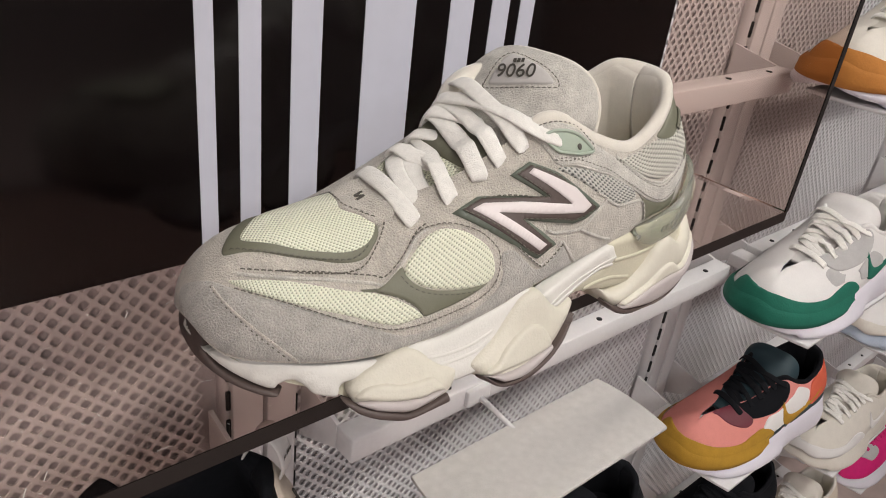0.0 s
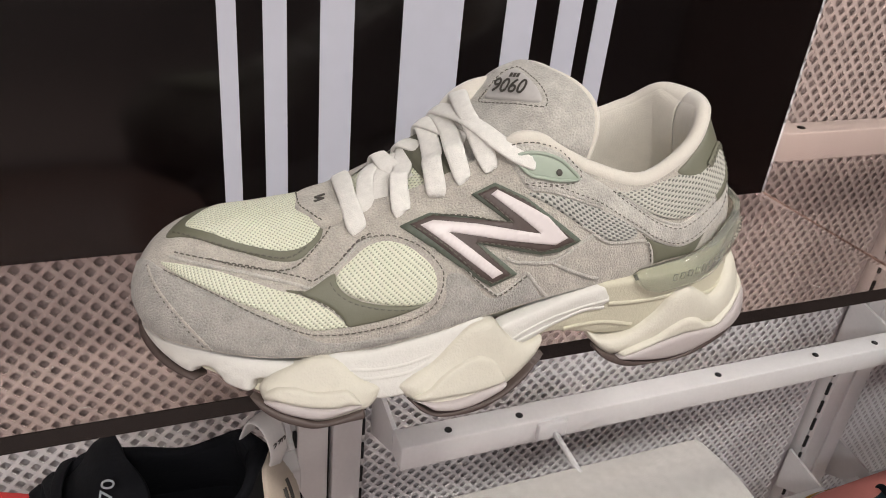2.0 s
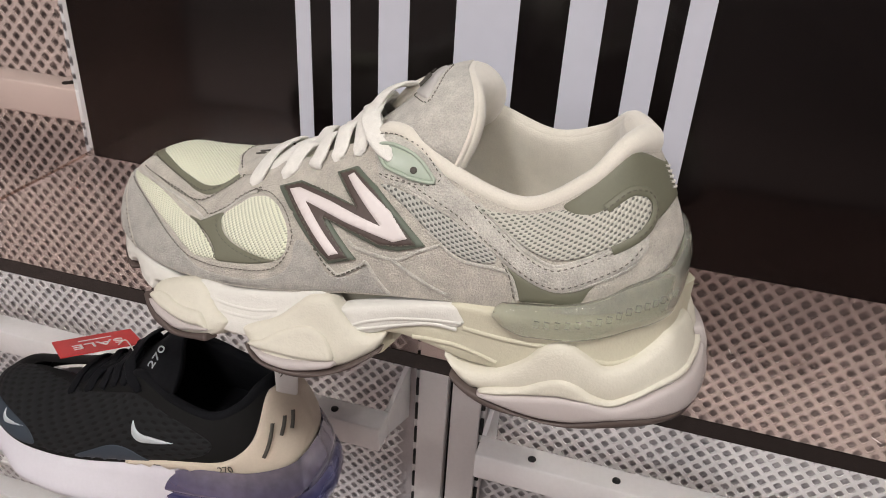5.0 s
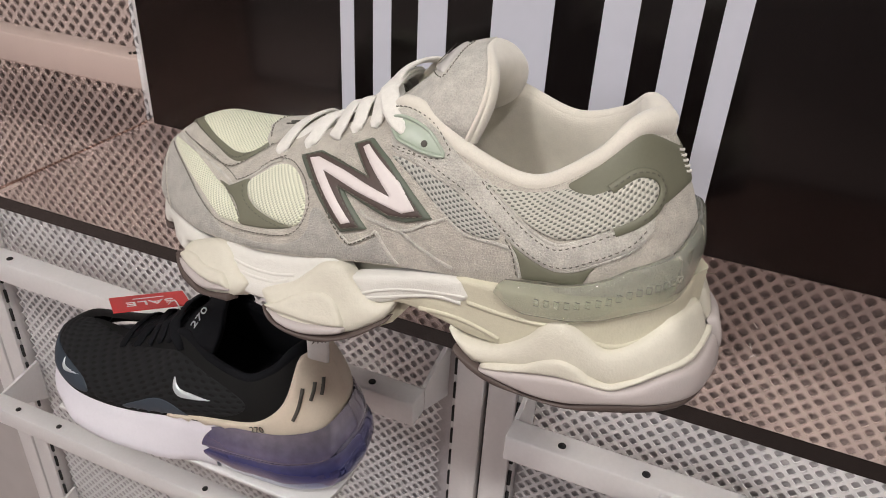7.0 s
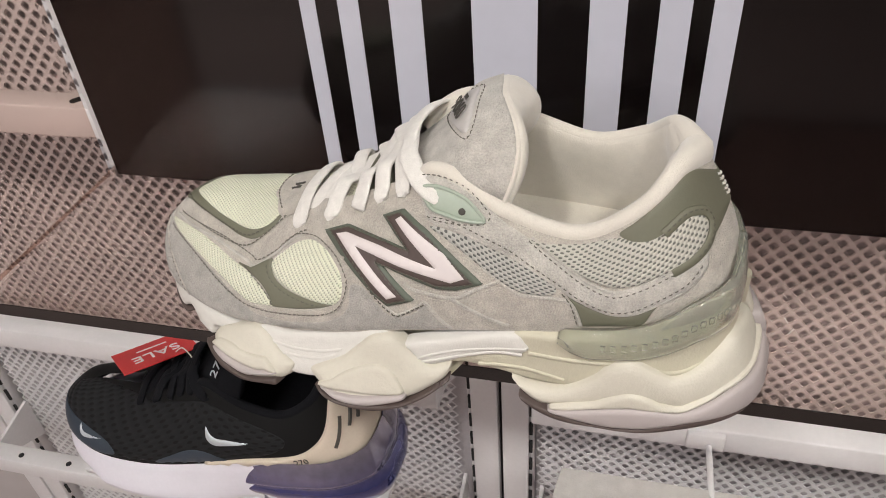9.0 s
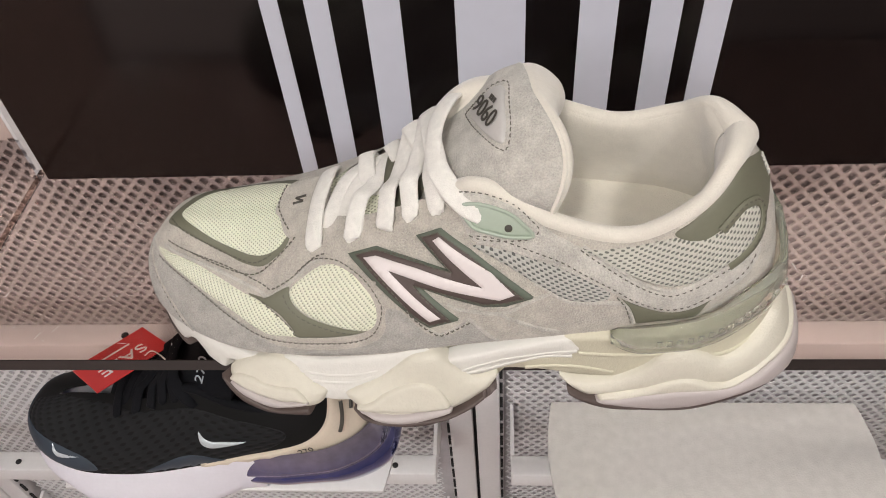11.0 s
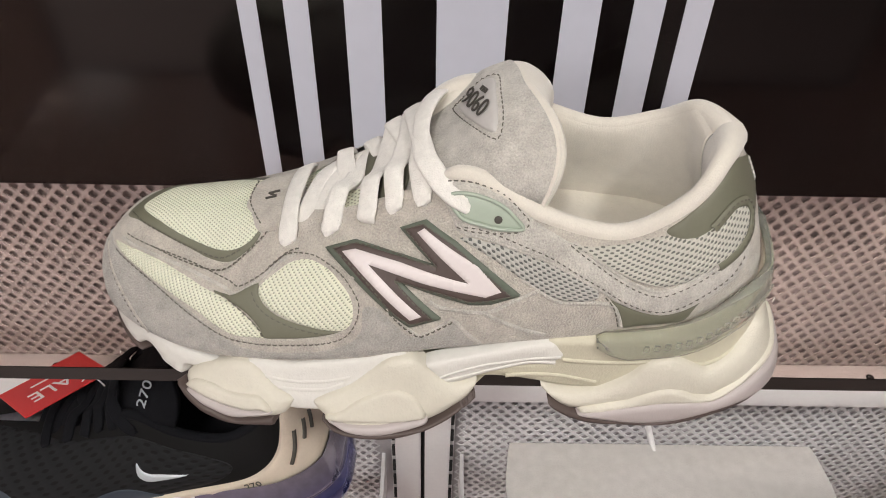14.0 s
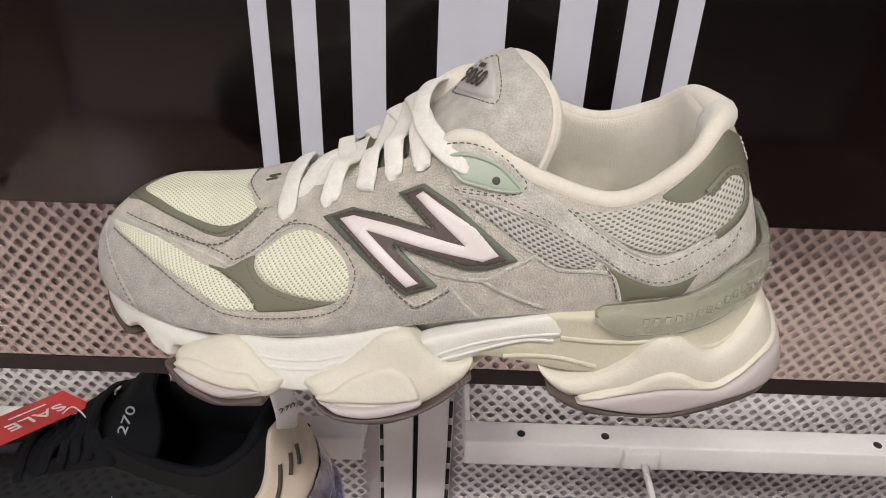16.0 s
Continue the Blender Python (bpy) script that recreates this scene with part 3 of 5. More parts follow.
class Sheet:
    """A surface sampled once and looked up quickly, with normals."""

    def __init__(self, f, a0, a1, na, b0, b1, nb, flip=1.0):
        self.r = (a0, a1, na, b0, b1, nb)
        self.p = np.array([[f(a, b) for b in np.linspace(b0, b1, nb)] for a in np.linspace(a0, a1, na)])
        n = np.cross(np.gradient(self.p, axis=0), np.gradient(self.p, axis=1))
        self.n = flip * n / (np.linalg.norm(n, axis=2, keepdims=True) + 1e-12)

    def at(self, ab, lift=0.0):
        a0, a1, na, b0, b1, nb = self.r
        x = np.clip((ab[:, 0] - a0) / (a1 - a0) * (na - 1), 0, na - 1.001)
        y = np.clip((ab[:, 1] - b0) / (b1 - b0) * (nb - 1), 0, nb - 1.001)
        i, j = x.astype(int), y.astype(int)
        u, v = (x - i)[:, None], (y - j)[:, None]
        g = lambda t: (1 - u) * (1 - v) * t[i, j] + u * (1 - v) * t[i + 1, j] + (1 - u) * v * t[i, j + 1] + u * v * t[i + 1, j + 1]
        n = g(self.n)
        n /= np.linalg.norm(n, axis=1, keepdims=True) + 1e-12
        return g(self.p) + n * np.reshape(lift, (-1, 1)), n


def inside(poly, q):
    x, y = q[:, 0][:, None], q[:, 1][:, None]
    a, b = poly, np.roll(poly, -1, 0)
    cross = ((a[:, 1] > y) != (b[:, 1] > y)) & (x < (b[:, 0] - a[:, 0]) * (y - a[:, 1]) / (b[:, 1] - a[:, 1] + 1e-15) + a[:, 0])
    return cross.sum(1) % 2 == 1


def border(poly, q):
    """Distance from points to a closed outline."""
    a, b = poly, np.roll(poly, -1, 0)
    d = b - a
    t = np.clip(((q[:, None] - a) * d).sum(2) / ((d * d).sum(1) + 1e-18), 0, 1)
    return np.linalg.norm(q[:, None] - (a + d * t[..., None]), axis=2).min(1)


def straight(poly, sheet, n=10):
    """Outline whose sides run straight over the sheet between its corners."""
    a0, a1, na, b0, b1, nb = sheet.r
    flat = sheet.p.reshape(-1, 3)
    corners = sheet.at(np.array(poly, float))[0]
    out = []
    for i, c in enumerate(corners):
        e = corners[(i + 1) % len(corners)]
        q, r = np.array(poly[i], float), np.array(poly[(i + 1) % len(poly)], float)
        for f in np.arange(n) / n:
            want = c * (1 - f) + e * f
            ab = q * (1 - f) + r * f
            for _ in range(6):
                h = np.array([[0.02, 0.0], [0.0, 0.01]])
                p, pa, pb = sheet.at(np.array([ab, ab + h[0], ab + h[1]]))[0]
                jac = np.stack([(pa - p) / 0.02, (pb - p) / 0.01], 1)
                ab = ab + np.linalg.lstsq(jac, want - p, rcond=None)[0]
            out.append(tuple(ab))
    return out


def patch(poly, sheet, scale, profile, step, round_corners=True, swell=0.0, samples=7, sides=22):
    """A panel cut to an outline on a sheet. profile: (inset, lift) pairs from the rim inwards; swell: extra height towards the middle."""
    from mathutils.geometry import delaunay_2d_cdt
    sc = np.array(scale)
    pts = np.array(poly, float) * sc
    if round_corners:
        ring = crom(pts, len(pts) * samples, True)
    else:
        ring = np.concatenate([np.linspace(pts[i], pts[(i + 1) % len(pts)], sides, endpoint=False) for i in range(len(pts))])
    area = 0.5 * np.sum(ring[:, 0] * np.roll(ring[:, 1], -1) - np.roll(ring[:, 0], -1) * ring[:, 1])
    if area < 0:
        ring = ring[::-1]
    d = np.roll(ring, -1, 0) - np.roll(ring, 1, 0)
    nrm = np.stack([-d[:, 1], d[:, 0]], 1) / (np.linalg.norm(d, axis=1, keepdims=True) + 1e-12)
    verts, edges = [*ring], [(i, (i + 1) % len(ring)) for i in range(len(ring))]
    for inset, lift in profile[1:]:
        r = ring + nrm * inset
        ok = inside(ring, r) & (border(ring, r) > inset * 0.6)
        verts += [*r[ok]]
    last = profile[-1][0]
    lo, hi = ring.min(0), ring.max(0)
    g = np.array([(x + (k % 2) * step / 2, y) for k, y in enumerate(np.arange(lo[1], hi[1], step * 0.87)) for x in np.arange(lo[0], hi[0], step)])
    if len(g):
        g = g[inside(ring, g)]
    if len(g):
        g = g[border(ring, g) > last + step * 0.45]
        verts += [*g]
    out = delaunay_2d_cdt([Vector(v) for v in verts], edges, [], 1, 1e-7)
    v2 = np.array([tuple(v) for v in out[0]])
    dist = border(ring, v2)
    lift = np.interp(dist, [p[0] for p in profile], [p[1] for p in profile])
    if swell:
        lift = lift + swell * (1 - np.exp(-np.maximum(dist - last, 0) / 0.004))
    p3, _ = sheet.at(v2 / sc, lift)
    bm = bmesh.new()
    vs = [bm.verts.new(p) for p in p3]
    uv = bm.loops.layers.uv.new("UVMap")
    for f in out[2]:
        if len(set(f)) < 3:
            continue
        try:
            face = bm.faces.new([vs[i] for i in f])
        except ValueError:
            continue
        for loop, i in zip(face.loops, f):
            loop[uv].uv = v2[i]
    # face the panel outwards
    nrm3 = sheet.at(v2.mean(0)[None] / sc)[1][0]
    bm.normal_update()
    tot = np.sum([np.array(f.normal) * f.calc_area() for f in bm.faces], axis=0)
    if tot @ nrm3 < 0:
        bmesh.ops.reverse_faces(bm, faces=bm.faces)
    return bm


def on_sheet(curve, sheet, lift, n):
    """A smooth curve laid on a sheet: points and normals at even spacing."""
    c = crom(curve, 60)
    p, _ = sheet.at(c, 0)
    length = np.concatenate([[0], np.cumsum(np.linalg.norm(np.diff(p, axis=0), axis=1))])
    t = np.linspace(0, length[-1], n)
    c = np.stack([np.interp(t, length, c[:, k]) for k in (0, 1)], 1)
    return (*sheet.at(c, lift), length[-1])


def bead(curve, sheet, mat, parent, lift=0.0004, thick=0.0016, name="seam_edge"):
    p, n, length = on_sheet(curve, sheet, lift, 50)
    return part(name, sweep(p, thick, thick * 0.8, n, rounds=8), mat, parent)


def stitches(curve, sheet, parent, lift=0.0009, pitch=0.0027, size=(0.0020, 0.00050), mat=None, name="stitching"):
    _, _, length = on_sheet(curve, sheet, lift, 5)
    k = max(2, int(length / pitch))
    p, n, _ = on_sheet(curve, sheet, lift, 2 * k + 1)
    bm = bmesh.new()
    for i in range(k):
        a, b = p[2 * i], p[2 * i + 1] * 0.75 + p[2 * i + 2] * 0.25 if 2 * i + 2 < len(p) else p[2 * i + 1]
        mid = (a + b) / 2 + n[2 * i] * 0.0003
        sweep([a - n[2 * i] * 0.0003, mid, b - n[2 * i] * 0.0003], size[1] * 1.3, size[1], [n[2 * i]] * 3, bm=bm, rounds=5)
    return part(name, bm, mat or THREAD, parent, "dark thread stitches")


SHOE = Last(FOOT, BASE, TOP, DOME, MIDDLE)
for k, rise in enumerate(INNER_RISE):
    SHOE.top[22 - k][2] += rise
for k, back in ((6, .0030), (7, .0040), (8, .0055), (9, .0060), (10, .0050)):
    SHOE.top[22 - k][1] -= back
UP = Sheet(SHOE.upper, -6, 16, 441, 0, 1, 33)
if UP.n[220, 16] @ np.array([0, -1, 0]) < 0:
    UP.n *= -1
WALL = Sheet(SHOE.wall, -6, 16, 441, -0.002, 0.09, 24)
if WALL.n[220, 6] @ np.array([0, -1, 0]) < 0:
    WALL.n *= -1
POD = Sheet(lambda s, h: SHOE.wall(s, h, 0.0045), -6, 16, 441, -0.002, 0.09, 24)
POD.n = WALL.n
SU, SW = (0.030, 0.062), (0.030, 1.0)
cloud = UP.p[260:441].reshape(-1, 3)


def roof(x, y):
    """Height of the toe box over a place, from the upper's surface."""
    d = np.hypot(cloud[:, 0] - x, cloud[:, 1] - y)
    w = np.exp(-(d / 0.0035) ** 2) * (cloud[:, 2] > 0.05) + 1e-12
    return np.array([x, y, (w * cloud[:, 2]).sum() / w.sum()])


VAMP = Sheet(roof, -0.150, -0.060, 46, -0.030, 0.050, 41)
if VAMP.n[20, 20][2] < 0:
    VAMP.n *= -1

sneaker = empty("sneaker", 0.2635, 0.243, SHELF)
tagged(sneaker, "pale grey suede and lime mesh shoe with cream podded sole", "shoe")
part("upper", grid_mesh([[SHOE.upper(s, v) for v in np.linspace(0, 1, 24)] for s in np.linspace(0, 22, 177)]), SUEDE_WARM, sneaker, "beige grey suede")
FLAT = [(0, -0.0006), (0.0005, 0.0003), (0.0011, 0.0006)]
HIGH = [(0, -0.0004), (0.0005, 0.0008), (0.0012, 0.0011)]
part("mudguard", patch(MUDGUARD, UP, SU, FLAT, 0.004), SUEDE_GREY, sneaker, "cool grey suede")
part("collar_band", patch(COLLAR_BAND, UP, SU, [(0, -0.0004), (0.0006, 0.0009), (0.0014, 0.0012)], 0.004), SUEDE_PALE, sneaker, "pale grey suede")
for name, poly, mat, prof, text in (("side_mesh", SIDE_MESH, MESH_LIME, HIGH, "pale lime mesh"), ("side_fork", OLIVE_FORK, OLIVE, HIGH, "olive leather"), ("round_mesh", ROUND_MESH, MESH_LIME, [(0, 0), (0.0005, 0.0010), (0.0014, 0.0014)], "pale lime mesh"),
                                   ("quarter_mesh", QUARTER_MESH, MESH_BLUE, HIGH, "cool grey knit mesh"), ("heel_panel", HEEL_OLIVE, OLIVE, FLAT, "olive leather"),
                                   ("collar_mesh", COLLAR_MESH, MESH_GREY, [(0, 0), (0.0005, 0.0011), (0.0014, 0.0015)], "grey knit mesh"), ("heel_wedge", TRAP_OLIVE, OLIVE, FLAT, "olive leather")):
    part(name, patch(poly, UP, SU, prof, 0.003), mat, sneaker, text)
part("vamp_panel", patch(VAMP_OLIVE, VAMP, (1, 1), [(0, -0.0008), (0.0006, 0.0007), (0.0013, 0.0010)], 0.003), OLIVE, sneaker, "olive leather")
part("vamp_mesh", patch(VAMP_MESH, VAMP, (1, 1), [(0, 0.0002), (0.0006, 0.0014), (0.0015, 0.0017)], 0.003), MESH_LIME, sneaker, "pale lime mesh")

part("throat_tab", patch([(-.0865, .010), (-.081, .027), (-.070, .029), (-.0615, .022), (-.0610, .004), (-.068, -.006), (-.0785, -.006), (-.083, .003)], VAMP, (1, 1), [(0, 0.0004), (0.0006, 0.0020), (0.0014, 0.0023)], 0.003), SUEDE_WARM, sneaker, "small suede tab")
for a, b in (((-.0775, .0105), (-.0725, .0115)), ((-.0725, .0115), (-.0765, .0140)), ((-.0765, .0140), (-.0715, .0150))):
    bead([a, ((a[0] + b[0]) / 2, (a[1] + b[1]) / 2), b], VAMP, INK, sneaker, 0.0026, 0.0011, "stitched_mark")
stitches([(-.083, .024), (-.0845, .011), (-.0805, .002), (-.0765, -.004)], VAMP, sneaker, lift=0.0026)
# raised side emblem in three layers
emblem = part("side_emblem", patch(straight(EMBLEM, UP), UP, SU, [(0, -0.0004), (0.0002, 0.0016)], 0.0016, round_corners=False, sides=2), OLIVE_GREEN, sneaker, "angular emblem with a green grey rim")
part("emblem_border", patch(straight(SEAM_EMBLEM_IN[:-1], UP), UP, SU, [(0, 0.0019), (0.0002, 0.0024)], 0.0014, round_corners=False, sides=2), BROWN_RUBBER, emblem, "dark brown border")
part("emblem_face", patch(straight(EMBLEM_WHITE, UP), UP, SU, [(0, 0.0026), (0.0002, 0.0031)], 0.0012, round_corners=False, sides=2), EMBLEM_FACE, emblem, "blush white face")

for c in (SEAM_TOE, SEAM_V_LOW, SEAM_V_TOP, SEAM_PATCH, SEAM_PATCH_B + [(3.78, .09)], SEAM_EMBLEM, SEAM_QUARTER):
    bead(c, UP, SUEDE_PALE, sneaker, lift=0.0003, thick=0.0016)
for c in (SEAM_ROUND, SEAM_V_LOW, SEAM_V_TOP, SEAM_EYELET, SEAM_TRAP, SEAM_OLIVE_A, SEAM_OLIVE_B):
    shifted = [(s + 0.03, v + (0.035 if c is SEAM_V_LOW else -0.03 if c is SEAM_V_TOP else 0)) for s, v in c]
    stitches(shifted, UP, sneaker, lift=0.0012, size=(0.002, 0.00042), mat=THREAD if c in (SEAM_OLIVE_A, SEAM_OLIVE_B, SEAM_TRAP) else PALE_THREAD)
stitches([(s, v - 0.05) for s, v in SEAM_VAMP[1:]], UP, sneaker)
stitches([(s, v + 0.04) for s, v in SEAM_TOE], UP, sneaker, lift=0.0002, mat=PALE_THREAD)
GUARD_SEAM = [(10.62, .387), (10.27, .343), (9.88, .287), (9.52, .222), (9.2, .145), (8.96, .066), (8.85, .01)]
bead(GUARD_SEAM, UP, SUEDE_WARM, sneaker, lift=0.0005, thick=0.0012)
stitches([(s + 0.10, v) for s, v in GUARD_SEAM], UP, sneaker, lift=0.0004, mat=PALE_THREAD)
stitches([(s, v) for s, v in SEAM_EMBLEM[:-1]], UP, sneaker, lift=0.0012)
for c, n in ((SEAM_EMBLEM_IN, 0),):
    for a, b in zip(c, c[1:]):
        stitches([a, ((a[0] + b[0]) / 2, (a[1] + b[1]) / 2), b], UP, emblem, lift=0.0025, pitch=0.0026, mat=THREAD)
stitches([(-.139, .0115), (-.131, .0030), (-.118, -.0037), (-.105, -.0095), (-.094, -.0135), (-.085, -.0115)], VAMP, sneaker, lift=0.0013)

# eyelet plate with its rim and hole
plate = part("eyelet_plate", patch(EYELET_PLATE, UP, SU, [(0, 0), (0.0004, 0.0016), (0.0012, 0.0018)], 0.003), PLATE, sneaker, "mint plastic eyelet plate")
ring = EYELET_PLATE + EYELET_PLATE[:2]
part("plate_rim", sweep(on_sheet(ring, UP, 0.0019, 60)[0], 0.0016, 0.0016, on_sheet(ring, UP, 0.0019, 60)[1], rounds=8), PLATE, plate)
p0, n0 = UP.at(np.array([(4.62, 0.845)]), 0.0021)
# The lace hole is a flat dome; the dark colour stands for its shade.
bm = bmesh.new()
bmesh.ops.create_uvsphere(bm, u_segments=14, v_segments=8, radius=0.0016)
part("lace_hole", bm, INK, plate, "lace hole, its shade drawn as a flat dark dome").matrix_local = Matrix.Translation(p0[0]) @ Vector(n0[0]).to_track_quat("Z", "Y").to_matrix().to_4x4() @ Matrix.Diagonal((1, 1, 0.25, 1))

# heel embroidery
for k in range(5):
    c = [(-0.02, 0.83 - k * 0.035), (0.20, 0.845 - k * 0.035)]
    bead([c[0], ((c[0][0] + c[1][0]) / 2, (c[0][1] + c[1][1]) / 2), c[1]], UP, LACE, sneaker, lift=0.0008, thick=0.0011, name="heel_embroidery")

p, n, _ = on_sheet([(1.70, .787), (1.36, .800), (1.12, .790), (.90, .740), (.86, .665), (1.02, .585), (1.31, .543), (1.7, .527)], UP, 0.0012, 50)
part("mesh_border", sweep(p, 0.0042, 0.0012, n, rounds=8), OLIVE, sneaker, "olive leather border")
stitches([(1.75, .785), (1.36, .803), (1.12, .793), (.89, .742), (.85, .665), (1.02, .582), (1.31, .540)], UP, sneaker, lift=0.0018)

# padded collar rim, lining and insole
SR = np.linspace(-5.8, 5.8, 130)
rim_r = lambda s: 0.0037 + 0.0034 * math.exp(-(s / 0.8) ** 2)
rim = []
for s in SR:
    t = SHOE.upper(s, 1.0)
    n = np.array([*SHOE.outward(s % 22), 0.0])
    rim.append(t - n * rim_r(s) * 0.55 + np.array([0, 0, -0.0006]))
rows = []
for i, s in enumerate(SR):
    d = rim[min(i + 1, 129)] - rim[max(i - 1, 0)]
    d /= np.linalg.norm(d)
    n = np.array([*SHOE.outward(s % 22), 0.0])
    n -= d * (n @ d)
    n /= np.linalg.norm(n)
    u = np.cross(d, n)
    r = rim_r(s) * min(1.0, 0.30 + (5.85 - abs(s)) * 1.2)
    rows.append([rim[i] + n * r * math.cos(a) * 0.95 + u * r * math.sin(a) * 1.05 for a in np.linspace(0, 2 * math.pi, 14, endpoint=False)])
part("collar_rim", grid_mesh(rows, closed_v=True), LINING, sneaker, "soft white padded rim")
rows = []
for i, s in enumerate(SR):
    n = np.array([*SHOE.outward(s % 22), 0.0])
    b = crom_at(SHOE.base, s % 22)
    foot = np.array([b[0] * 0.985, b[1], 0.058]) - n * 0.010
    r = rim_r(s)
    top = rim[i] + np.array([0, 0, r * 1.02])
    side = rim[i] - n * r * 1.15 - np.array([0, 0, r * 0.2])
    fall = side * 0.72 + foot * 0.28 - n * (0.001 + 0.003 * math.exp(-(s / 2.0) ** 2))
    belly = side * 0.40 + foot * 0.60 - n * 0.003 * math.exp(-(s / 2.2) ** 2)
    rows.append(crom([top, side, fall, belly, foot], 20))
part("lining", grid_mesh(rows), LINING, sneaker, "white brushed lining")
rows = []
for s in np.linspace(0, 6.0, 40):
    n = np.array([*SHOE.outward(s), 0.0])
    a = crom_at(SHOE.base, s) - n * 0.008
    m = crom_at(SHOE.base, 22 - s) - np.array([*SHOE.outward(22 - s), 0]) * 0.008
    rows.append([np.array([*(a * (1 - f) + m * f)[:2], 0.060 - 0.002 * math.sin(math.pi * f)]) for f in np.linspace(0, 1, 8)])
part("insole", grid_mesh(rows), LINING, sneaker, "white insole")

# tongue: a padded shell that arches over the throat
NT = 46
ctr = crom([(-.078, .014, .070), (-.050, .0115, .0815), (-.022, .0110, .0960), (.004, .0115, .1170), (.0175, .0115, .1315), (.0315, .0135, .1368)], NT)
half = crom([(.012, 0), (.017, 0), (.021, 0), (.030, 0), (.037, 0), (.040, 0)], NT)[:, 0]
drop = crom([(.001, 0), (.003, 0), (.005, 0), (.012, 0), (.022, 0), (.031, 0)], NT)[:, 0]
QS = np.linspace(-1, 1, 25)
pts, nrm = [], []
for i in range(NT):
    d = ctr[min(i + 1, NT - 1)] - ctr[max(i - 1, 0)]
    d /= np.linalg.norm(d)
    n = np.array([-d[2], 0, d[0]])
    pts.append([ctr[i] + np.array([(0.0105 if q < 0 else -0.004) * (drop[i] / 0.03) ** 2 * math.sin(math.pi * min(1.0, abs(q) ** 1.3) * 0.80), half[i] * (1 + 0.45 * max(0.0, 1 - i / 30) * (q > 0)) * math.sin(q * 1.35) / math.sin(1.35), -drop[i] * abs(q) ** 2.5]) for q in QS])
    nrm.append([n * (1 - 0.6 * q * q) + np.array([0, q * 1.1 * drop[i] / 0.03, 0]) for q in QS])
tongue = part("tongue", thicken(pts, nrm, -0.005), SUEDE_PALE, sneaker, "padded suede tongue")
pad = []
for q, p in zip(QS, pts[-1]):
    w = 0.12 + 0.92 * math.exp(-((q - 0.34) / 0.50) ** 2)
    pad.append(crom([p + np.array([dx * w, dy * q, dz * w]) for dx, dy, dz in ((-.003, 0, -.006), (.0010, 0, -.0008), (.0085, .001, -.0022), (.0155, 0, -.009), (.0165, -.002, -.0180), (.0115, -.004, -.0275), (.000, -.006, -.0350), (-.012, -.007, -.042))], 26))
part("tongue_lining", grid_mesh(pad), LINING, tongue, "thick cream brushed padding")
end = [np.array(p) - np.array(n) * 0.0042 for p, n in zip(pts[-1], nrm[-1])]
part("tongue_piping", sweep(end, 0.0072, 0.0072, nrm[-1], rounds=12), LINING, tongue, "soft white piping")
TG = np.array(pts)
T_SHEET = Sheet(lambda a, b: TG[int(round(a)), int(round((b + 1) * 12))], 0, NT - 1, NT, -1, 1, 25)
if T_SHEET.n[25, 12][2] < 0:
    T_SHEET.n *= -1
LAB = [(28.5, .20), (30.6, .22), (33.0, .21), (35.8, .19), (38.1, .14), (38.1, .02), (37.6, -.10), (36.6, -.28), (35.4, -.43), (34.5, -.45), (33.0, -.38), (31.4, -.25), (30.2, -.12), (29.0, .05)]
lab = part("tongue_label", patch(LAB, T_SHEET, (.0022, .037), [(0, -0.0002), (0.0004, 0.0009), (0.001, 0.0012)], 0.002), LABEL, tongue, "grey rubber label")
stitches([(33.4 + (a - 33.4) * 1.22, -.09 + (b + .09) * 1.20) for a, b in LAB + LAB[:2]], T_SHEET, tongue, lift=0.0002, size=(0.002, 0.0004))
roll = crom([(-.008, .035, .102), (-.001, .0380, .1105), (.008, .0385, .1165), (.017, .0350, .1200), (.026, .0300, .1215), (.034, .0220, .1220)], 40)
part("tongue_roll", sweep(roll, np.interp(np.arange(40), [0, 10, 30, 39], [.009, .013, .014, .011]), 0.0120, (0, 0.3, 1), rounds=14), LINING, tongue, "soft cream padded edge")
part("tongue_mesh", patch([(1, -.9), (1, .9), (20, .9), (20, -.9)], T_SHEET, (.0022, .018), [(0, 0.0003), (0.001, 0.0008)], 0.003, round_corners=False), MESH_LIME, tongue, "pale lime mesh")
part("tongue_loop", patch([(15.5, -.75), (15.5, .6), (20.5, .6), (20.5, -.75)], T_SHEET, (.0022, .022), [(0, 0.001), (0.0006, 0.0040)], 0.003), OLIVE, tongue, "olive lace loop")


def lettering(text, size, mat, parent, m, name="lettering", extrude=0.0002):
    """Printed characters in the built-in font, as a mesh."""
    cu = bpy.data.curves.new(name, "FONT")
    cu.body, cu.size, cu.extrude, cu.align_x, cu.align_y = text, size, extrude, "CENTER", "CENTER"
    tmp = bpy.data.objects.new("tmp", cu)
    me = bpy.data.meshes.new_from_object(tmp)
    bpy.data.objects.remove(tmp)
    me.materials.append(mat)
    ob = new(name, me)
    ob.parent = parent
    ob.matrix_local = m
    return ob


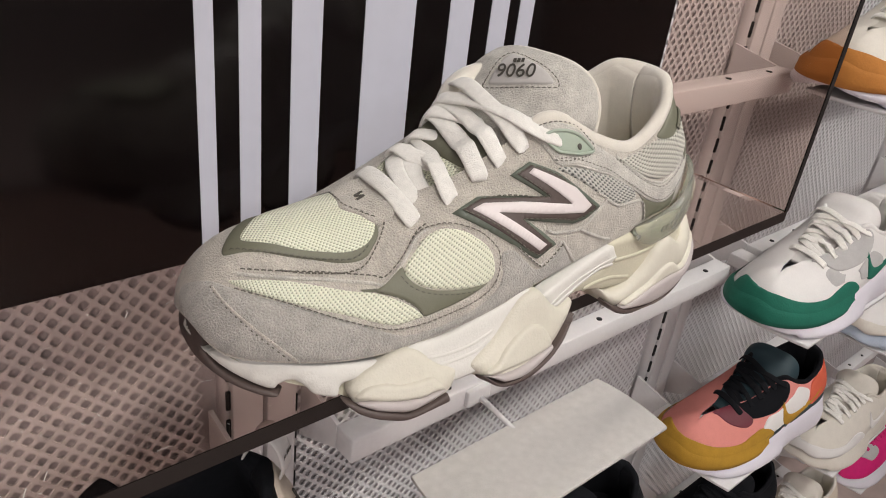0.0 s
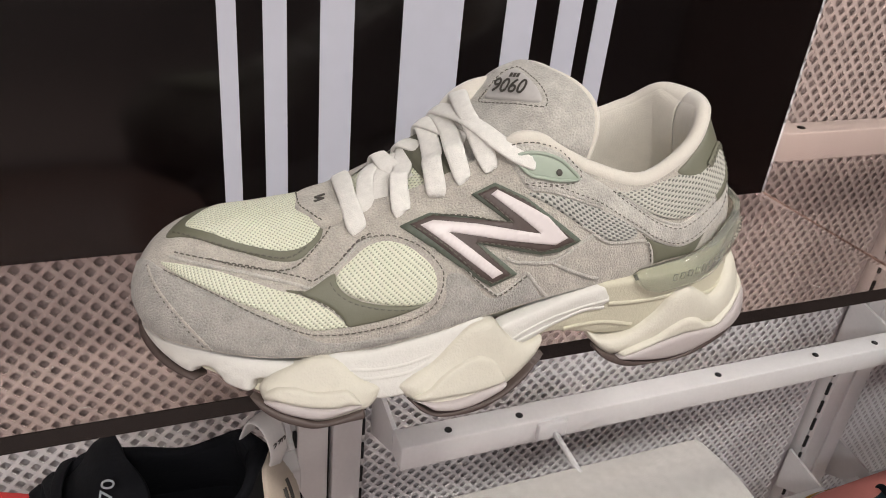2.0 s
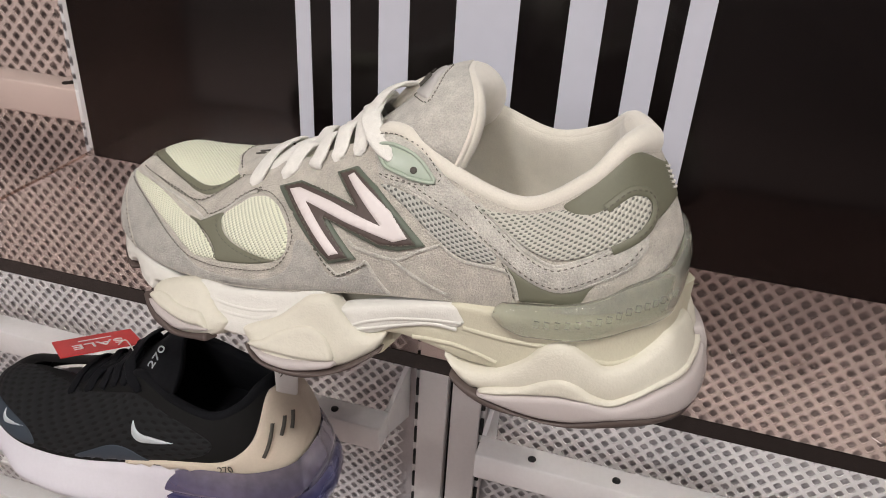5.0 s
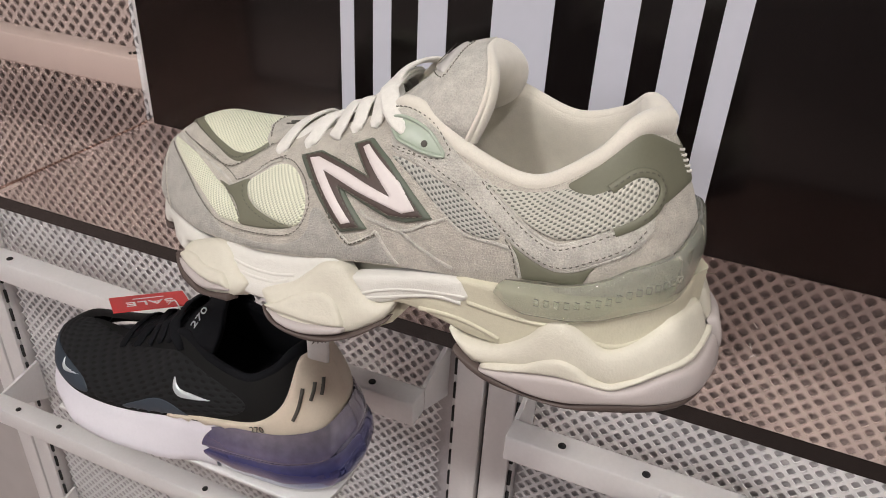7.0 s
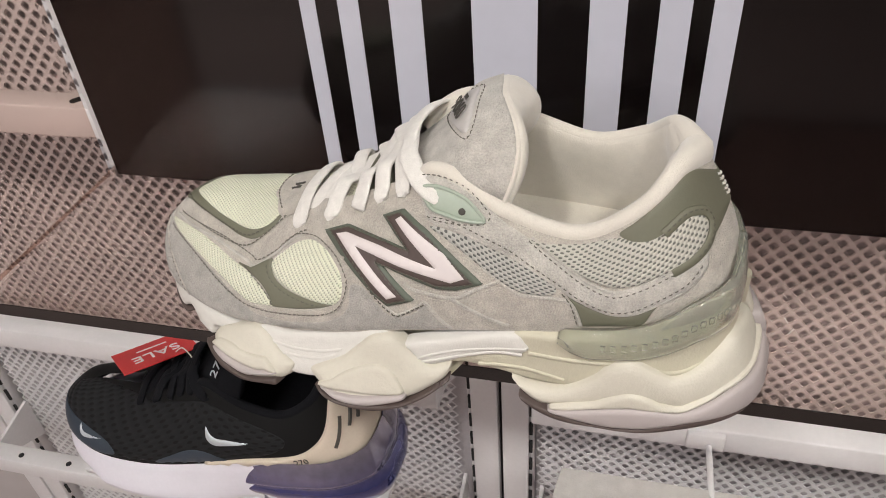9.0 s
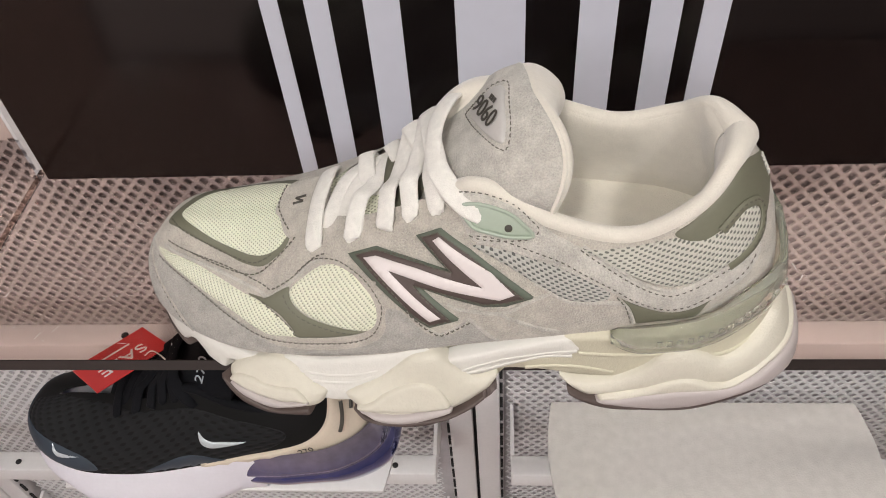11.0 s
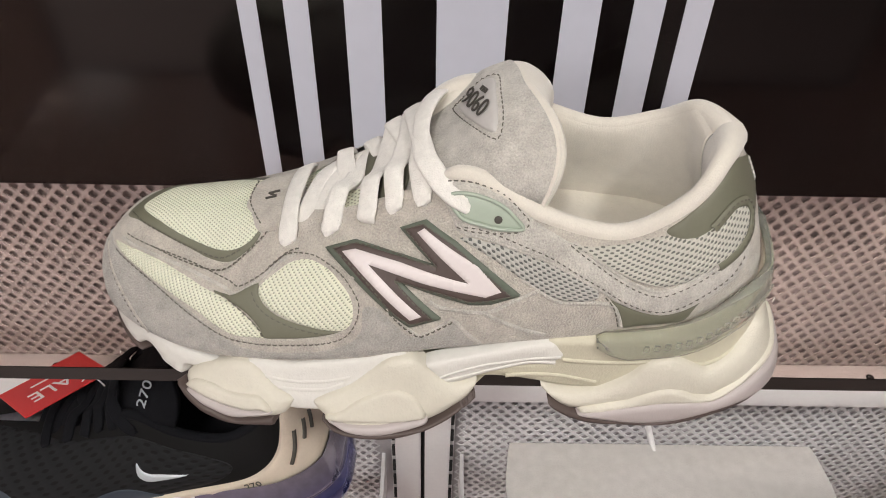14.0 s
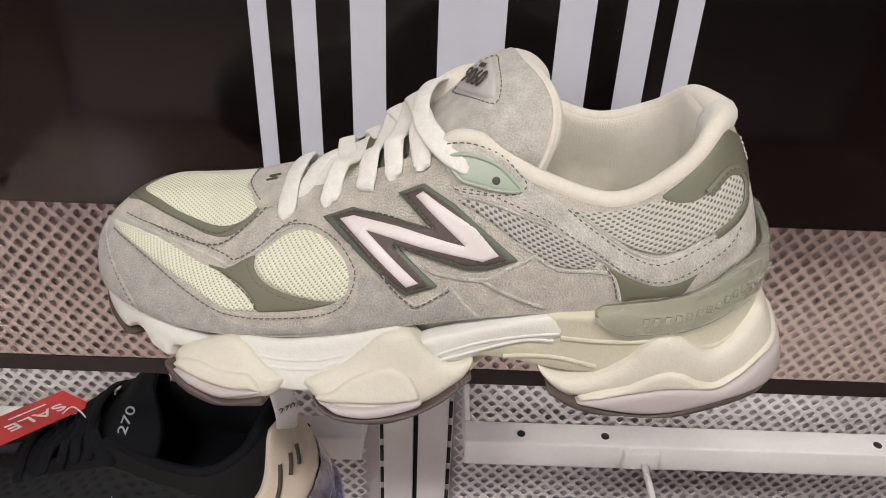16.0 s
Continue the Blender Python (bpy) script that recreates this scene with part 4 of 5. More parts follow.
pa = T_SHEET.at(np.array([(31.6, 0.13)]), 0.0018)[0][0]
pb, nb = (q[0] for q in T_SHEET.at(np.array([(34.6, -0.22)]), 0.0018))
pc, nc = (q[0] for q in T_SHEET.at(np.array([(33.1, -0.05)]), 0.0018))
ex, ez = Vector(pb - pa).normalized(), Vector(nc)
ey = ez.cross(ex).normalized()
ez = ex.cross(ey)
face = Matrix((ex, ey, ez)).transposed().to_4x4()
lettering("9060", 0.0108, INK, lab, Matrix.Translation(pc) @ face, "label_number")
for k in range(3):
    part("label_bar", box(-0.0030 + k * 0.0022, -0.0013 + k * 0.0022, -0.0011, 0.0011, 0, 0.0002), INK, lab, smooth=False).matrix_local = Matrix.Translation(pc + np.array(ey) * 0.0062) @ face

# flat laces: each crosses the throat from the outer to the inner side
LACES = [[(-.0637, -.0147, .0750), (-.0645, .0036, .0812), (-.0628, .0200, .0822), (-.0614, .0304, .0800)],
         [(-.0458, -.0166, .0812), (-.0405, .0000, .0888), (-.0355, .0130, .0915), (-.0295, .0310, .0930)],
         [(-.0292, -.0162, .0872), (-.0272, -.0045, .0968), (-.0235, .0100, .1010), (-.0205, .0300, .1040)],
         [(-.0173, -.0180, .0940), (-.0172, -.0020, .1048), (-.0150, .0130, .1085), (-.0135, .0325, .1090)],
         [(.0107, -.0274, .1050), (.0015, -.0215, .1095), (-.0058, -.0090, .1140), (-.0100, .0100, .1150), (-.0132, .0335, .1105)],
         [(-.0064, -.0211, .1003), (-.0085, -.0070, .1120), (-.0085, .0100, .1180), (-.0050, .0250, .1195), (-.0004, .0385, .1160)]]
UNDER = [[(-.0595, -.0080, .0745), (-.0580, -.0040, .0795), (-.0527, .0150, .0848), (-.0440, .0290, .0850)],
         [(-.0525, -.0080, .0765), (-.0510, -.0030, .0815), (-.0450, .0130, .0868), (-.0370, .0290, .0880)],
         [(-.0330, -.0090, .0800), (-.0360, .0020, .0868), (-.0416, .0160, .0898), (-.0430, .0290, .0900)],
         [(-.0160, -.0080, .0880), (-.0205, .0060, .0955), (-.0265, .0190, .0968), (-.0310, .0305, .0945)],
         [(-.0040, -.0100, .0960), (-.0095, .0040, .1042), (-.0165, .0170, .1065), (-.0215, .0305, .1050)]]
for k, way in enumerate(LACES + UNDER):
    way = [np.array(q) for q in way]
    a, c = way[0], way[-1]
    if k < len(LACES):
        j = np.argmin(np.linalg.norm(UP.p.reshape(-1, 3) - a, axis=1))
        tip, tn = UP.p.reshape(-1, 3)[j], UP.n.reshape(-1, 3)[j]
        d = (way[1] - a) / np.linalg.norm(way[1] - a)
        way = [tip - tn * 0.0050 + d * 0.0012, tip - tn * 0.0004, tip + tn * 0.0018 + d * 0.0026] + way[1:]
    path = crom(way + [c + np.array([0.001, 0.005, -0.008])], 40)
    leg = np.concatenate([[0], np.cumsum(np.linalg.norm(np.diff(path, axis=0), axis=1))])
    path = np.stack([np.interp(np.linspace(0, leg[-1], 40), leg, path[:, q]) for q in range(3)], 1)
    if k < len(LACES):
        # lie on the suede, not in it
        near = UP.p[90:300].reshape(-1, 3)
        face_n = UP.n[90:300].reshape(-1, 3)
        for i in range(8, 40):
            j = np.argmin(np.linalg.norm(near - path[i], axis=1))
            gap = (path[i] - near[j]) @ face_n[j]
            if np.linalg.norm(near[j] - path[i]) < 0.012 and path[i][1] < 0.004 and gap < 0.0017:
                path[i] = path[i] + face_n[j] * (0.0017 - gap)
        for _ in range(3):
            path[7:38] = (path[6:37] + 2 * path[7:38] + path[8:39]) / 4
    sway = 0.25 * math.sin(k * 2.1)
    up = np.array([np.array([-0.42 + sway * math.sin(i * 0.12), -0.75 + 1.35 * i / 39, 0.9]) for i in range(40)])
    wide = (0.0098 if k == 2 else 0.0088) * (1 + 0.06 * np.sin(np.arange(40) * 0.31 + k))
    wide[:7] *= [0.30, 0.42, 0.58, 0.74, 0.87, 0.94, 0.98]
    part("lace", sweep(path, wide, 0.0023, up, rounds=12), LACE, sneaker, "flat white cotton lace")

# sole: bands, pods and rubber around the wall, then the core
BAND = [(0, -0.006), (0.0006, 0.0), (0.0016, 0.0012)]
PODP = [(0, -0.010), (0.0004, -0.0030), (0.0014, -0.0012), (0.004, 0.0002)]
INSETP = [(0, -0.002), (0.0005, 0.0016), (0.0014, 0.0027), (0.003, 0.0032)]
RUB = [(0, -0.006), (0.0003, 0.0006), (0.0008, 0.0018)]


def both_sides(name, poly, sheet, prof, mat, text, swell=0.0, mirror=True):
    for side in ((1, -1) if mirror else (1,)):
        bm = patch(poly, sheet, SW, prof, 0.0035, swell=swell)
        if side < 0:
            for v in bm.verts:
                s_mid = np.interp(v.co.x, [-.158, -.10, -.03, .05, .15], [.012, .016, .011, .004, .001])
                v.co.y = 2 * s_mid - v.co.y
            bmesh.ops.reverse_faces(bm, faces=bm.faces)
        part(name, bm, mat, sneaker, text)


both_sides("midsole_band", [(7.44, .0290), (6.84, .0305), (6.41, .0330), (5.98, .0362), (5.38, .0410), (5.38, .0250), (5.76, .0177), (6.10, .0128), (6.49, .0105), (6.93, .0108), (7.28, .0159)], WALL, BAND, WHITE_FOAM, "white foam band")
both_sides("toe_band", TOE_WHITE, WALL, BAND, WHITE_FOAM, "white foam toe band")
both_sides("arch_band", STRIP, WALL, BAND, WHITE_FOAM, "white foam band")
both_sides("heel_carrier", [(3.75, .0485), (3.3, .0505), (2.6, .0525), (1.8, .055), (1.0, .056), (.0, .055), (-.6, .055), (-.6, .028), (0, .028), (1.0, .030), (1.85, .024), (2.6, .020), (3.43, .0195), (3.83, .0225), (4.3, .0265), (4.75, .0265), (4.3, .036), (3.75, .037)], WALL, [(0, -0.006), (0.0006, -0.001), (0.0016, 0.0)], CARRIER_FOAM, "olive cream foam")
both_sides("pod", POD_FRONT, POD, PODP, CREAM, "cream foam pod", 0.0010)
both_sides("pod", POD_MID, POD, PODP, CREAM, "cream foam pod", 0.0010)
HEEL_POD = [(3.76, 0.0228), (3.56, 0.0188), (3.32, 0.0188), (3.08, 0.0228), (2.84, 0.03), (2.68, 0.038), (2.48, 0.0428), (2.32, 0.042), (2.12, 0.038), (1.92, 0.034), (1.76, 0.0348), (1.48, 0.0396), (1.2, 0.0444), (1.0, 0.047), (0.6, 0.046), (0.2, 0.044), (0.16, 0.03), (0.5, 0.0245), (1.52, 0.0196), (1.8, 0.0164), (2.08, 0.018), (2.4, 0.0172), (2.76, 0.014), (3.32, 0.0084), (3.5, 0.01), (3.66, 0.016)]
both_sides("pod", HEEL_POD, POD, PODP, CREAM, "cream foam heel pod", 0.0010)
LIPP = [(0, -0.0010), (0.0006, 0.0020), (0.0018, 0.0030), (0.004, 0.0026)]
for lip in (POD_FRONT_LIP, POD_MID_LIP, POD_REAR_LIP):
    part("pod_lip", patch(lip, POD, SW, LIPP, 0.0035), CREAM, sneaker, "raised cream lip")
for c in (STRIP_GROOVE, GROOVE_B, [(7.2, 0.0228), (6.84, 0.022), (6.44, 0.0228), (6.08, 0.026)], [(7.0, 0.0188), (6.72, 0.0188), (6.4, 0.0196), (6.16, 0.0228)]):
    bead(c, WALL, WHITE_FOAM, sneaker, 0.0009, 0.0018, "foam_ridge")
for c in ([(4.16, 0.0276), (3.6, 0.0276), (3.16, 0.0236)], [(3.56, 0.038), (3.12, 0.0372), (2.68, 0.038), (2.36, 0.042)], [(2.36, 0.0412), (2.12, 0.0356), (1.8, 0.034), (1.4, 0.038), (0.84, 0.042)]):
    bead(c, WALL, CARRIER_FOAM, sneaker, -0.0002, 0.0024, "foam_ridge")
both_sides("pod_inset", POD_FRONT_INSET, POD, INSETP, LILAC, "pale lilac rubber")
both_sides("pod_inset", POD_MID_INSET, POD, INSETP, LILAC, "pale lilac rubber")
both_sides("pod_inset", [(3.32, 0.0084), (2.76, 0.014), (2.4, 0.0172), (2.08, 0.018), (1.8, 0.0164), (1.52, 0.0196), (1.2, 0.0252), (0.7, 0.027), (0.2, 0.0285), (0.16, 0.012), (0.6, 0.0115), (1.16, 0.0108), (1.76, 0.0092), (2.32, 0.0036), (2.72, 0.0028), (3.12, 0.0052)], POD, INSETP, LILAC, "pale lilac rubber")
both_sides("outsole", [(8.32, 0.014), (8.24, 0.014), (8.0, 0.0108), (7.76, 0.0084), (7.52, 0.006), (7.28, 0.0076), (7.04, 0.01), (7.0, 0.0092), (7.0, 0.0064), (7.2, 0.0052), (7.56, 0.0028), (7.84, 0.0052), (8.12, 0.0084)], POD, RUB, BROWN_RUBBER, "brown rubber outsole")
both_sides("outsole", [(6.44, 0.0108), (6.4, 0.0108), (6.28, 0.0076), (6.12, 0.0044), (5.8, 0.0036), (5.44, 0.0052), (5.16, 0.0084), (4.92, 0.0132), (4.56, 0.0204), (4.6, 0.018), (4.92, 0.01), (5.2, 0.0052), (5.52, 0.0012), (5.8, 0.0004), (6.12, 0.002), (6.32, 0.006)], POD, RUB, BROWN_RUBBER, "brown rubber outsole")
both_sides("outsole", [(3.64, 0.0148), (3.4, 0.0092), (3.12, 0.0052), (2.72, 0.002), (2.32, 0.0028), (1.76, 0.0092), (1.16, 0.0108), (0.6, 0.0118), (0.16, 0.012), (0.16, 0.007), (0.6, 0.0066), (1.16, 0.0062), (1.76, 0.004), (2.32, 0.0003), (2.72, 0.0003), (3.12, 0.0012), (3.4, 0.005), (3.62, 0.0115)], POD, RUB, BROWN_RUBBER, "brown rubber outsole")
both_sides("toe_rubber", [(13.4, .046), (12.4, .048), (11.7, .047), (11.25, .042), (10.95, .0320), (10.6, .0258), (10.3, .0232), (10.08, .0214), (9.49, .0180), (9.11, .0156), (9.18, .0132), (9.74, .0156), (10.56, .0198), (11.6, .0210), (13.4, .0200)], WALL, [(0, -0.010), (0.0004, -0.0008), (0.001, 0.0002)], BROWN_RUBBER, "brown rubber toe", mirror=False)
low = lambda x: float(np.interp(x, [-.152, -.135, -.115, -.10, -.062, -.055, -.045, .0, .014, .024, .042, .052, .065, .125, .148], [.030, .020, .012, .003, .003, .012, .003, .003, .012, .026, .026, .016, .003, .003, .010]))
rows = []
for x in np.linspace(-.150, .147, 70):
    s = np.interp(x, [p[0] for p in FOOT[::-1]], np.arange(11, -1, -1))
    y0 = crom_at(SHOE.foot, s)[1] + 0.006
    y1 = crom_at(SHOE.foot, 22 - s)[1] - 0.006
    if y1 - y0 < 0.004:
        y0, y1 = (y0 + y1) / 2 - 0.002, (y0 + y1) / 2 + 0.002
    zt = float(np.interp(x, [-.15, -.1, -.07, -.035, 0, .1, .147], [.031, .0255, .027, .033, .041, .054, .058]))
    ya, yb = y0 + min(0.010, (y1 - y0) * 0.3), y1 - min(0.010, (y1 - y0) * 0.3)
    rows.append([(x, ya, zt), (x, y0, low(x)), (x, y0 * 0.7 + y1 * 0.3, low(x) - .0015), (x, y0 * 0.3 + y1 * 0.7, low(x) - .0015), (x, y1, low(x)), (x, yb, zt)])
bm = grid_mesh(rows, closed_v=True)
bmesh.ops.holes_fill(bm, edges=bm.edges)
part("sole_core", bm, CARRIER_FOAM, sneaker, "foam core of the sole", smooth=False)

# clear green heel clip
SC = np.linspace(3.25, -3.25, 90)
lowc = lambda s: float(np.interp(abs(s), [0, 1.0, 1.66, 1.98, 2.36, 2.9, 3.1, 3.25], [.058, .0555, .0520, .0485, .0455, .0430, .0450, .0485]))
topc = lambda s: float(np.interp(abs(s), [0, .8, 1.3, 1.76, 1.98, 2.29, 2.63, 2.98, 3.2, 3.25], [.080, .078, .0755, .0710, .0664, .0622, .0586, .0566, .0540, .0510]))
outc = lambda s: float(np.interp(abs(s), [0, .8, 1.5, 2.3, 3.0, 3.25], [-.0010, .0004, .0022, .0034, .0038, .0020]))
pts, nrm = [], []
for s in SC:
    n = np.array([*SHOE.outward(s % 22), 0.0])
    a, b = lowc(s), topc(s)
    pts.append([SHOE.wall(s, a + (b - a) * f, outc(s)) + n * (0.0016 * math.sin(math.pi * f) - 0.002 * f) for f in np.linspace(0, 1, 9)])
    nrm.append([n] * 9)
clip_ob = part("heel_clip", thicken(pts, nrm, -0.0032), CLIP_PLASTIC, sneaker, "clear green plastic heel clip")
bm = bmesh.new()
for k in range(16):
    s = 2.75 - k * 0.11
    n = np.array([*SHOE.outward(s), 0.0])
    m = lowc(s) * 0.45 + topc(s) * 0.55
    p = SHOE.wall(s, m, outc(s) + 0.0010)
    box(-0.0011, 0.0011, -0.0004, 0.0004, -0.0016, 0.0016, 0.0, bm)
    for v in list(bm.verts)[-8:]:
        v.co = Vector(p) + Matrix.Rotation(math.atan2(n[1], n[0]) + math.pi / 2, 3, "Z") @ v.co
part("clip_ribs", bm, CLIP_PLASTIC, clip_ob, "row of small ribs", smooth=False)

# ---- trays, clips and the other shoes on the wall ----
BLACK_KNIT = fabric("black_knit", (0.0085, 0.0092, 0.0105), (0.001, 0.001, 0.0012), (0.0066, 0.0036), 0.75, 0.30, slant=0.5, sheen=0.0, gloss=0.28)
NAVY = material("dark_blue_black_film", (0.026, 0.040, 0.058), 0.45, vary=0.1, scale=60)
BLACK_CLOTH = material("black_cloth", (0.0055, 0.006, 0.008), 0.9, vary=0.2, scale=200, bump=0.5, gloss=0.18)
WHITE_SOLE = material("white_sole_rubber", (0.72, 0.70, 0.76), 0.5, vary=0.03, scale=40, bump=0.1)
SAND = material("sand_leather", (0.62, 0.54, 0.44), 0.55, vary=0.05, scale=60, bump=0.15)
AIR = material("blue_violet_bubble", (1.0, 1.0, 1.0), 0.14, metal=0.55, vary=0.25, scale=16, coat=1.0)
nt = AIR.node_tree
co, sep, tint = nt.nodes.new("ShaderNodeTexCoord"), nt.nodes.new("ShaderNodeSeparateXYZ"), nt.nodes.new("ShaderNodeValToRGB")
span = nt.nodes.new("ShaderNodeMapRange")
span.inputs["From Max"].default_value = 0.060
nt.links.new(co.outputs["Object"], sep.inputs[0])
nt.links.new(sep.outputs[2], span.inputs["Value"])
nt.links.new(span.outputs[0], tint.inputs[0])
tint.color_ramp.elements[0].color = (0.06, 0.075, 0.24, 1)
tint.color_ramp.elements[1].color = (0.24, 0.215, 0.27, 1)
mid = tint.color_ramp.elements.new(0.45)
mid.color = (0.04, 0.045, 0.17, 1)
scaled = next(n for n in nt.nodes if n.type == "VECT_MATH")
nt.links.new(tint.outputs[0], scaled.inputs[0])
SILVER = material("silver_film", (0.55, 0.60, 0.63), 0.3, metal=0.3, vary=0.05)
RED = material("red_card", (0.62, 0.035, 0.035), 0.5, vary=0.04, scale=60)
WHITE_INK = material("white_print_ink", (0.80, 0.78, 0.78), 0.5)
WHITE_LEATHER = material("white_leather", (0.74, 0.72, 0.70), 0.5, vary=0.04, scale=50, bump=0.2)
GREEN = material("green_suede", (0.006, 0.13, 0.085), 0.85, vary=0.1, scale=90, bump=0.4)
GREY_SUEDE_B = material("light_grey_suede", (0.46, 0.45, 0.44), 0.95, vary=0.08, scale=90, bump=0.4)
PINK = material("salmon_nubuck", (0.66, 0.24, 0.21), 0.85, vary=0.06, scale=90, bump=0.3)
MUSTARD = material("mustard_suede", (0.40, 0.22, 0.02), 0.9, vary=0.12, scale=90, bump=0.4)
ORANGE = material("orange_red_cloth", (0.55, 0.10, 0.05), 0.8, vary=0.1, scale=90)
TEAL = material("dark_teal_leather", (0.012, 0.035, 0.045), 0.6, vary=0.1, scale=60)
WINE = material("wine_leather", (0.12, 0.012, 0.025), 0.6, vary=0.1, scale=60)
TAN = material("tan_suede", (0.45, 0.18, 0.035), 0.9, vary=0.12, scale=90, bump=0.4)
GUM = material("gum_rubber", (0.24, 0.17, 0.13), 0.6, vary=0.1, scale=60)
MAGENTA = material("magenta_mesh", (0.62, 0.008, 0.16), 0.7, vary=0.1, scale=90)
BONE = material("bone_leather", (0.66, 0.62, 0.55), 0.6, vary=0.06, scale=60, bump=0.2)
ICE = material("ice_blue_plastic", (0.40, 0.46, 0.55), 0.35, vary=0.1, scale=40)


def tray(x, y, z, w, d, mat, label, arc=0.006):
    """Thin shelf plate that hangs from a rail by a clip and a rod."""
    tr = empty("shoe_tray", x, y, z)
    tagged(tr, label, "shelf tray", "trays hung on the rails")
    n = 12
    side = [(-w / 2 - arc * math.sin(math.pi * k / n), -d / 2 + d * k / n) for k in range(n + 1)]
    outline = side[::-1] + [(-p, q) for p, q in side]
    part("plate", prism(outline, -0.004, 0.0, 0.0012), mat, tr)
    rail_z = 0.012
    part("clip", box(-0.026, 0.004, 0.381 - y - 0.004, 0.410 - y, rail_z - 0.012, rail_z + 0.006, 0.0015), STEEL, tr, "white plastic clip")
    part("rod", sweep([(-0.008, 0.380 - y, rail_z - 0.006), (-0.006, d * 0.45, -0.002), (0.0, d * 0.2, -0.006)], 0.005, 0.005, (0, 0, 1)), STEEL, tr, "white steel rod")
    return tr


def like(name, source, mat, parent, label=""):
    """A part that shares another part's mesh but has its own material."""
    ob = new(name, source.data)
    ob.material_slots[0].link = "OBJECT"
    ob.material_slots[0].material = mat
    ob.parent = parent
    if label:
        ob["label"] = label
    return ob


OWN = {}
for child in sneaker.children:
    OWN.setdefault(child.name.split(".")[0], []).append(child)


def plain_shoe(label, x, y, z, rz, mats, group="shoes on the display wall", sole_out=0.003, sole_from=0.0):
    """A low sneaker: upper, sole, toe guard, eyestay, collar, lining, tongue and laces."""
    sh = empty("sneaker", x, y, z, rz)
    tagged(sh, label, "shoe", group)
    like("upper", OWN["upper"][0], mats["upper"], sh)
    for nm, src in (("collar_rim", "collar_rim"), ("lining", "lining"), ("insole", "insole")):
        like(nm, OWN[src][0], mats["lining"], sh)
    like("tongue", OWN["tongue"][0], mats["tongue"], sh)
    if mats.get("lace"):
        for ob in OWN["lace"]:
            like("lace", ob, mats["lace"], sh)
    rows = []
    for s in np.linspace(sole_from, 22 - sole_from, 100):
        b = crom_at(SHOE.base, s)[2] + 0.002
        n = SHOE.outward(s)
        lift = 0.004 + 0.012 * max(0.0, (abs(s - 11) - 2.5) / -2.5) if abs(s - 11) < 2.5 else 0.0
        col = []
        for f in np.linspace(0, 1, 9):
            h = lift + (b - lift) * f
            col.append(SHOE.wall(s, h, sole_out * math.sin(math.pi * min(1, f + 0.15)) - (0.004 if f in (0, 1) else 0)))
        rows.append([(c0, c1, 0.002 + lift) for c0, c1 in [SHOE.wall(s, 0, -0.02)[:2]]] + col)
    part("sole", grid_mesh(rows), mats["sole"], sh)
    return sh


def panel(shoe, name, poly, mat, lift=0.0012, label="", sheet=None, scale=None, step=0.004):
    return part(name, patch(poly, sheet or UP, scale or SU, [(0, -0.0005), (0.0006, lift * 0.8), (0.0014, lift)], step), mat, shoe, label)


def guard_band(shoe, mat):
    """Lower edge of a toe guard where it runs down over the sole."""
    rows = []
    for s in np.linspace(5.9, 16.1, 70):
        e = min(1.0, (5.1 - abs(s - 11)) / 0.5 + 0.02)
        n = np.array([*SHOE.outward(s), 0.0])
        z = crom_at(SHOE.base, s)[2]
        low = z - (z - 0.017 - 0.008 * max(0.0, abs(s - 11) - 2.5) / 2.6) * e
        rows.append([SHOE.upper(s, 0.16) + n * 0.0012, SHOE.upper(s, 0.08) + n * 0.0028, SHOE.upper(s, 0.0) + n * 0.0050, SHOE.wall(s, z * 0.5 + low * 0.5, 0.0062), SHOE.wall(s, low, 0.0052), SHOE.wall(s, low, -0.002)])
    return part("guard_band", grid_mesh(rows), mat, shoe)


TOE_GUARD = [(11, .36), (10, .37), (9, .33), (8.2, .30), (7.4, .28), (6.9, .34), (6.4, .36), (5.8, .24), (5.6, .06), (7, .01), (9, .01), (11, .01), (12.5, .01), (12.5, .40)]
EYESTAY = [(7.9, .93), (7.5, .80), (7.0, .62), (6.3, .52), (5.6, .50), (5.0, .62), (4.8, .85), (5.2, .96), (6.2, .97), (7.2, .98)]
HEEL_CAP = [(3.0, .02), (2.8, .35), (2.2, .55), (1.4, .62), (.6, .66), (-.6, .66), (-1.4, .62), (-1.4, .02), (0, .02)]
SWOOSH = [(4.95, .56), (4.90, .42), (4.68, .35), (4.35, .38), (3.75, .50), (4.35, .47), (4.62, .45), (4.80, .48)]
SWOOSH_BIG = [(5.3, .62), (5.15, .26), (4.7, .10), (4.0, .20), (2.2, .62), (3.8, .40), (4.5, .33), (4.95, .40)]

# black knit shoe with a clear blue heel bubble on the tray below
run = plain_shoe("black knit running shoe with sand heel and violet bubble sole", 0.0600, 0.291, SHELF - 0.222, 4, dict(upper=BLACK_KNIT, lining=BLACK_CLOTH, tongue=BLACK_CLOTH, sole=WHITE_SOLE, lace=BLACK_CLOTH), sole_from=3.7)
run.matrix_world = run.matrix_world @ Matrix.Scale(0.91, 4)
panel(run, "upper_knit", [(10.9, .95), (9.4, .93), (7.6, .85), (6.2, .80), (5.0, .80), (3.6, .80), (2.9, .60), (3.4, .30), (4.4, .10), (6, .05), (8, .06), (10, .10), (10.9, .3)], BLACK_KNIT, 0.0006, "black knit with open slits")
panel(run, "toe_film", [(11, .40), (9.8, .36), (8.6, .34), (7.8, .26), (7.6, .08), (9, .03), (11, .03), (12.5, .03), (12.5, .38)], NAVY, 0.0010, "blue black film")
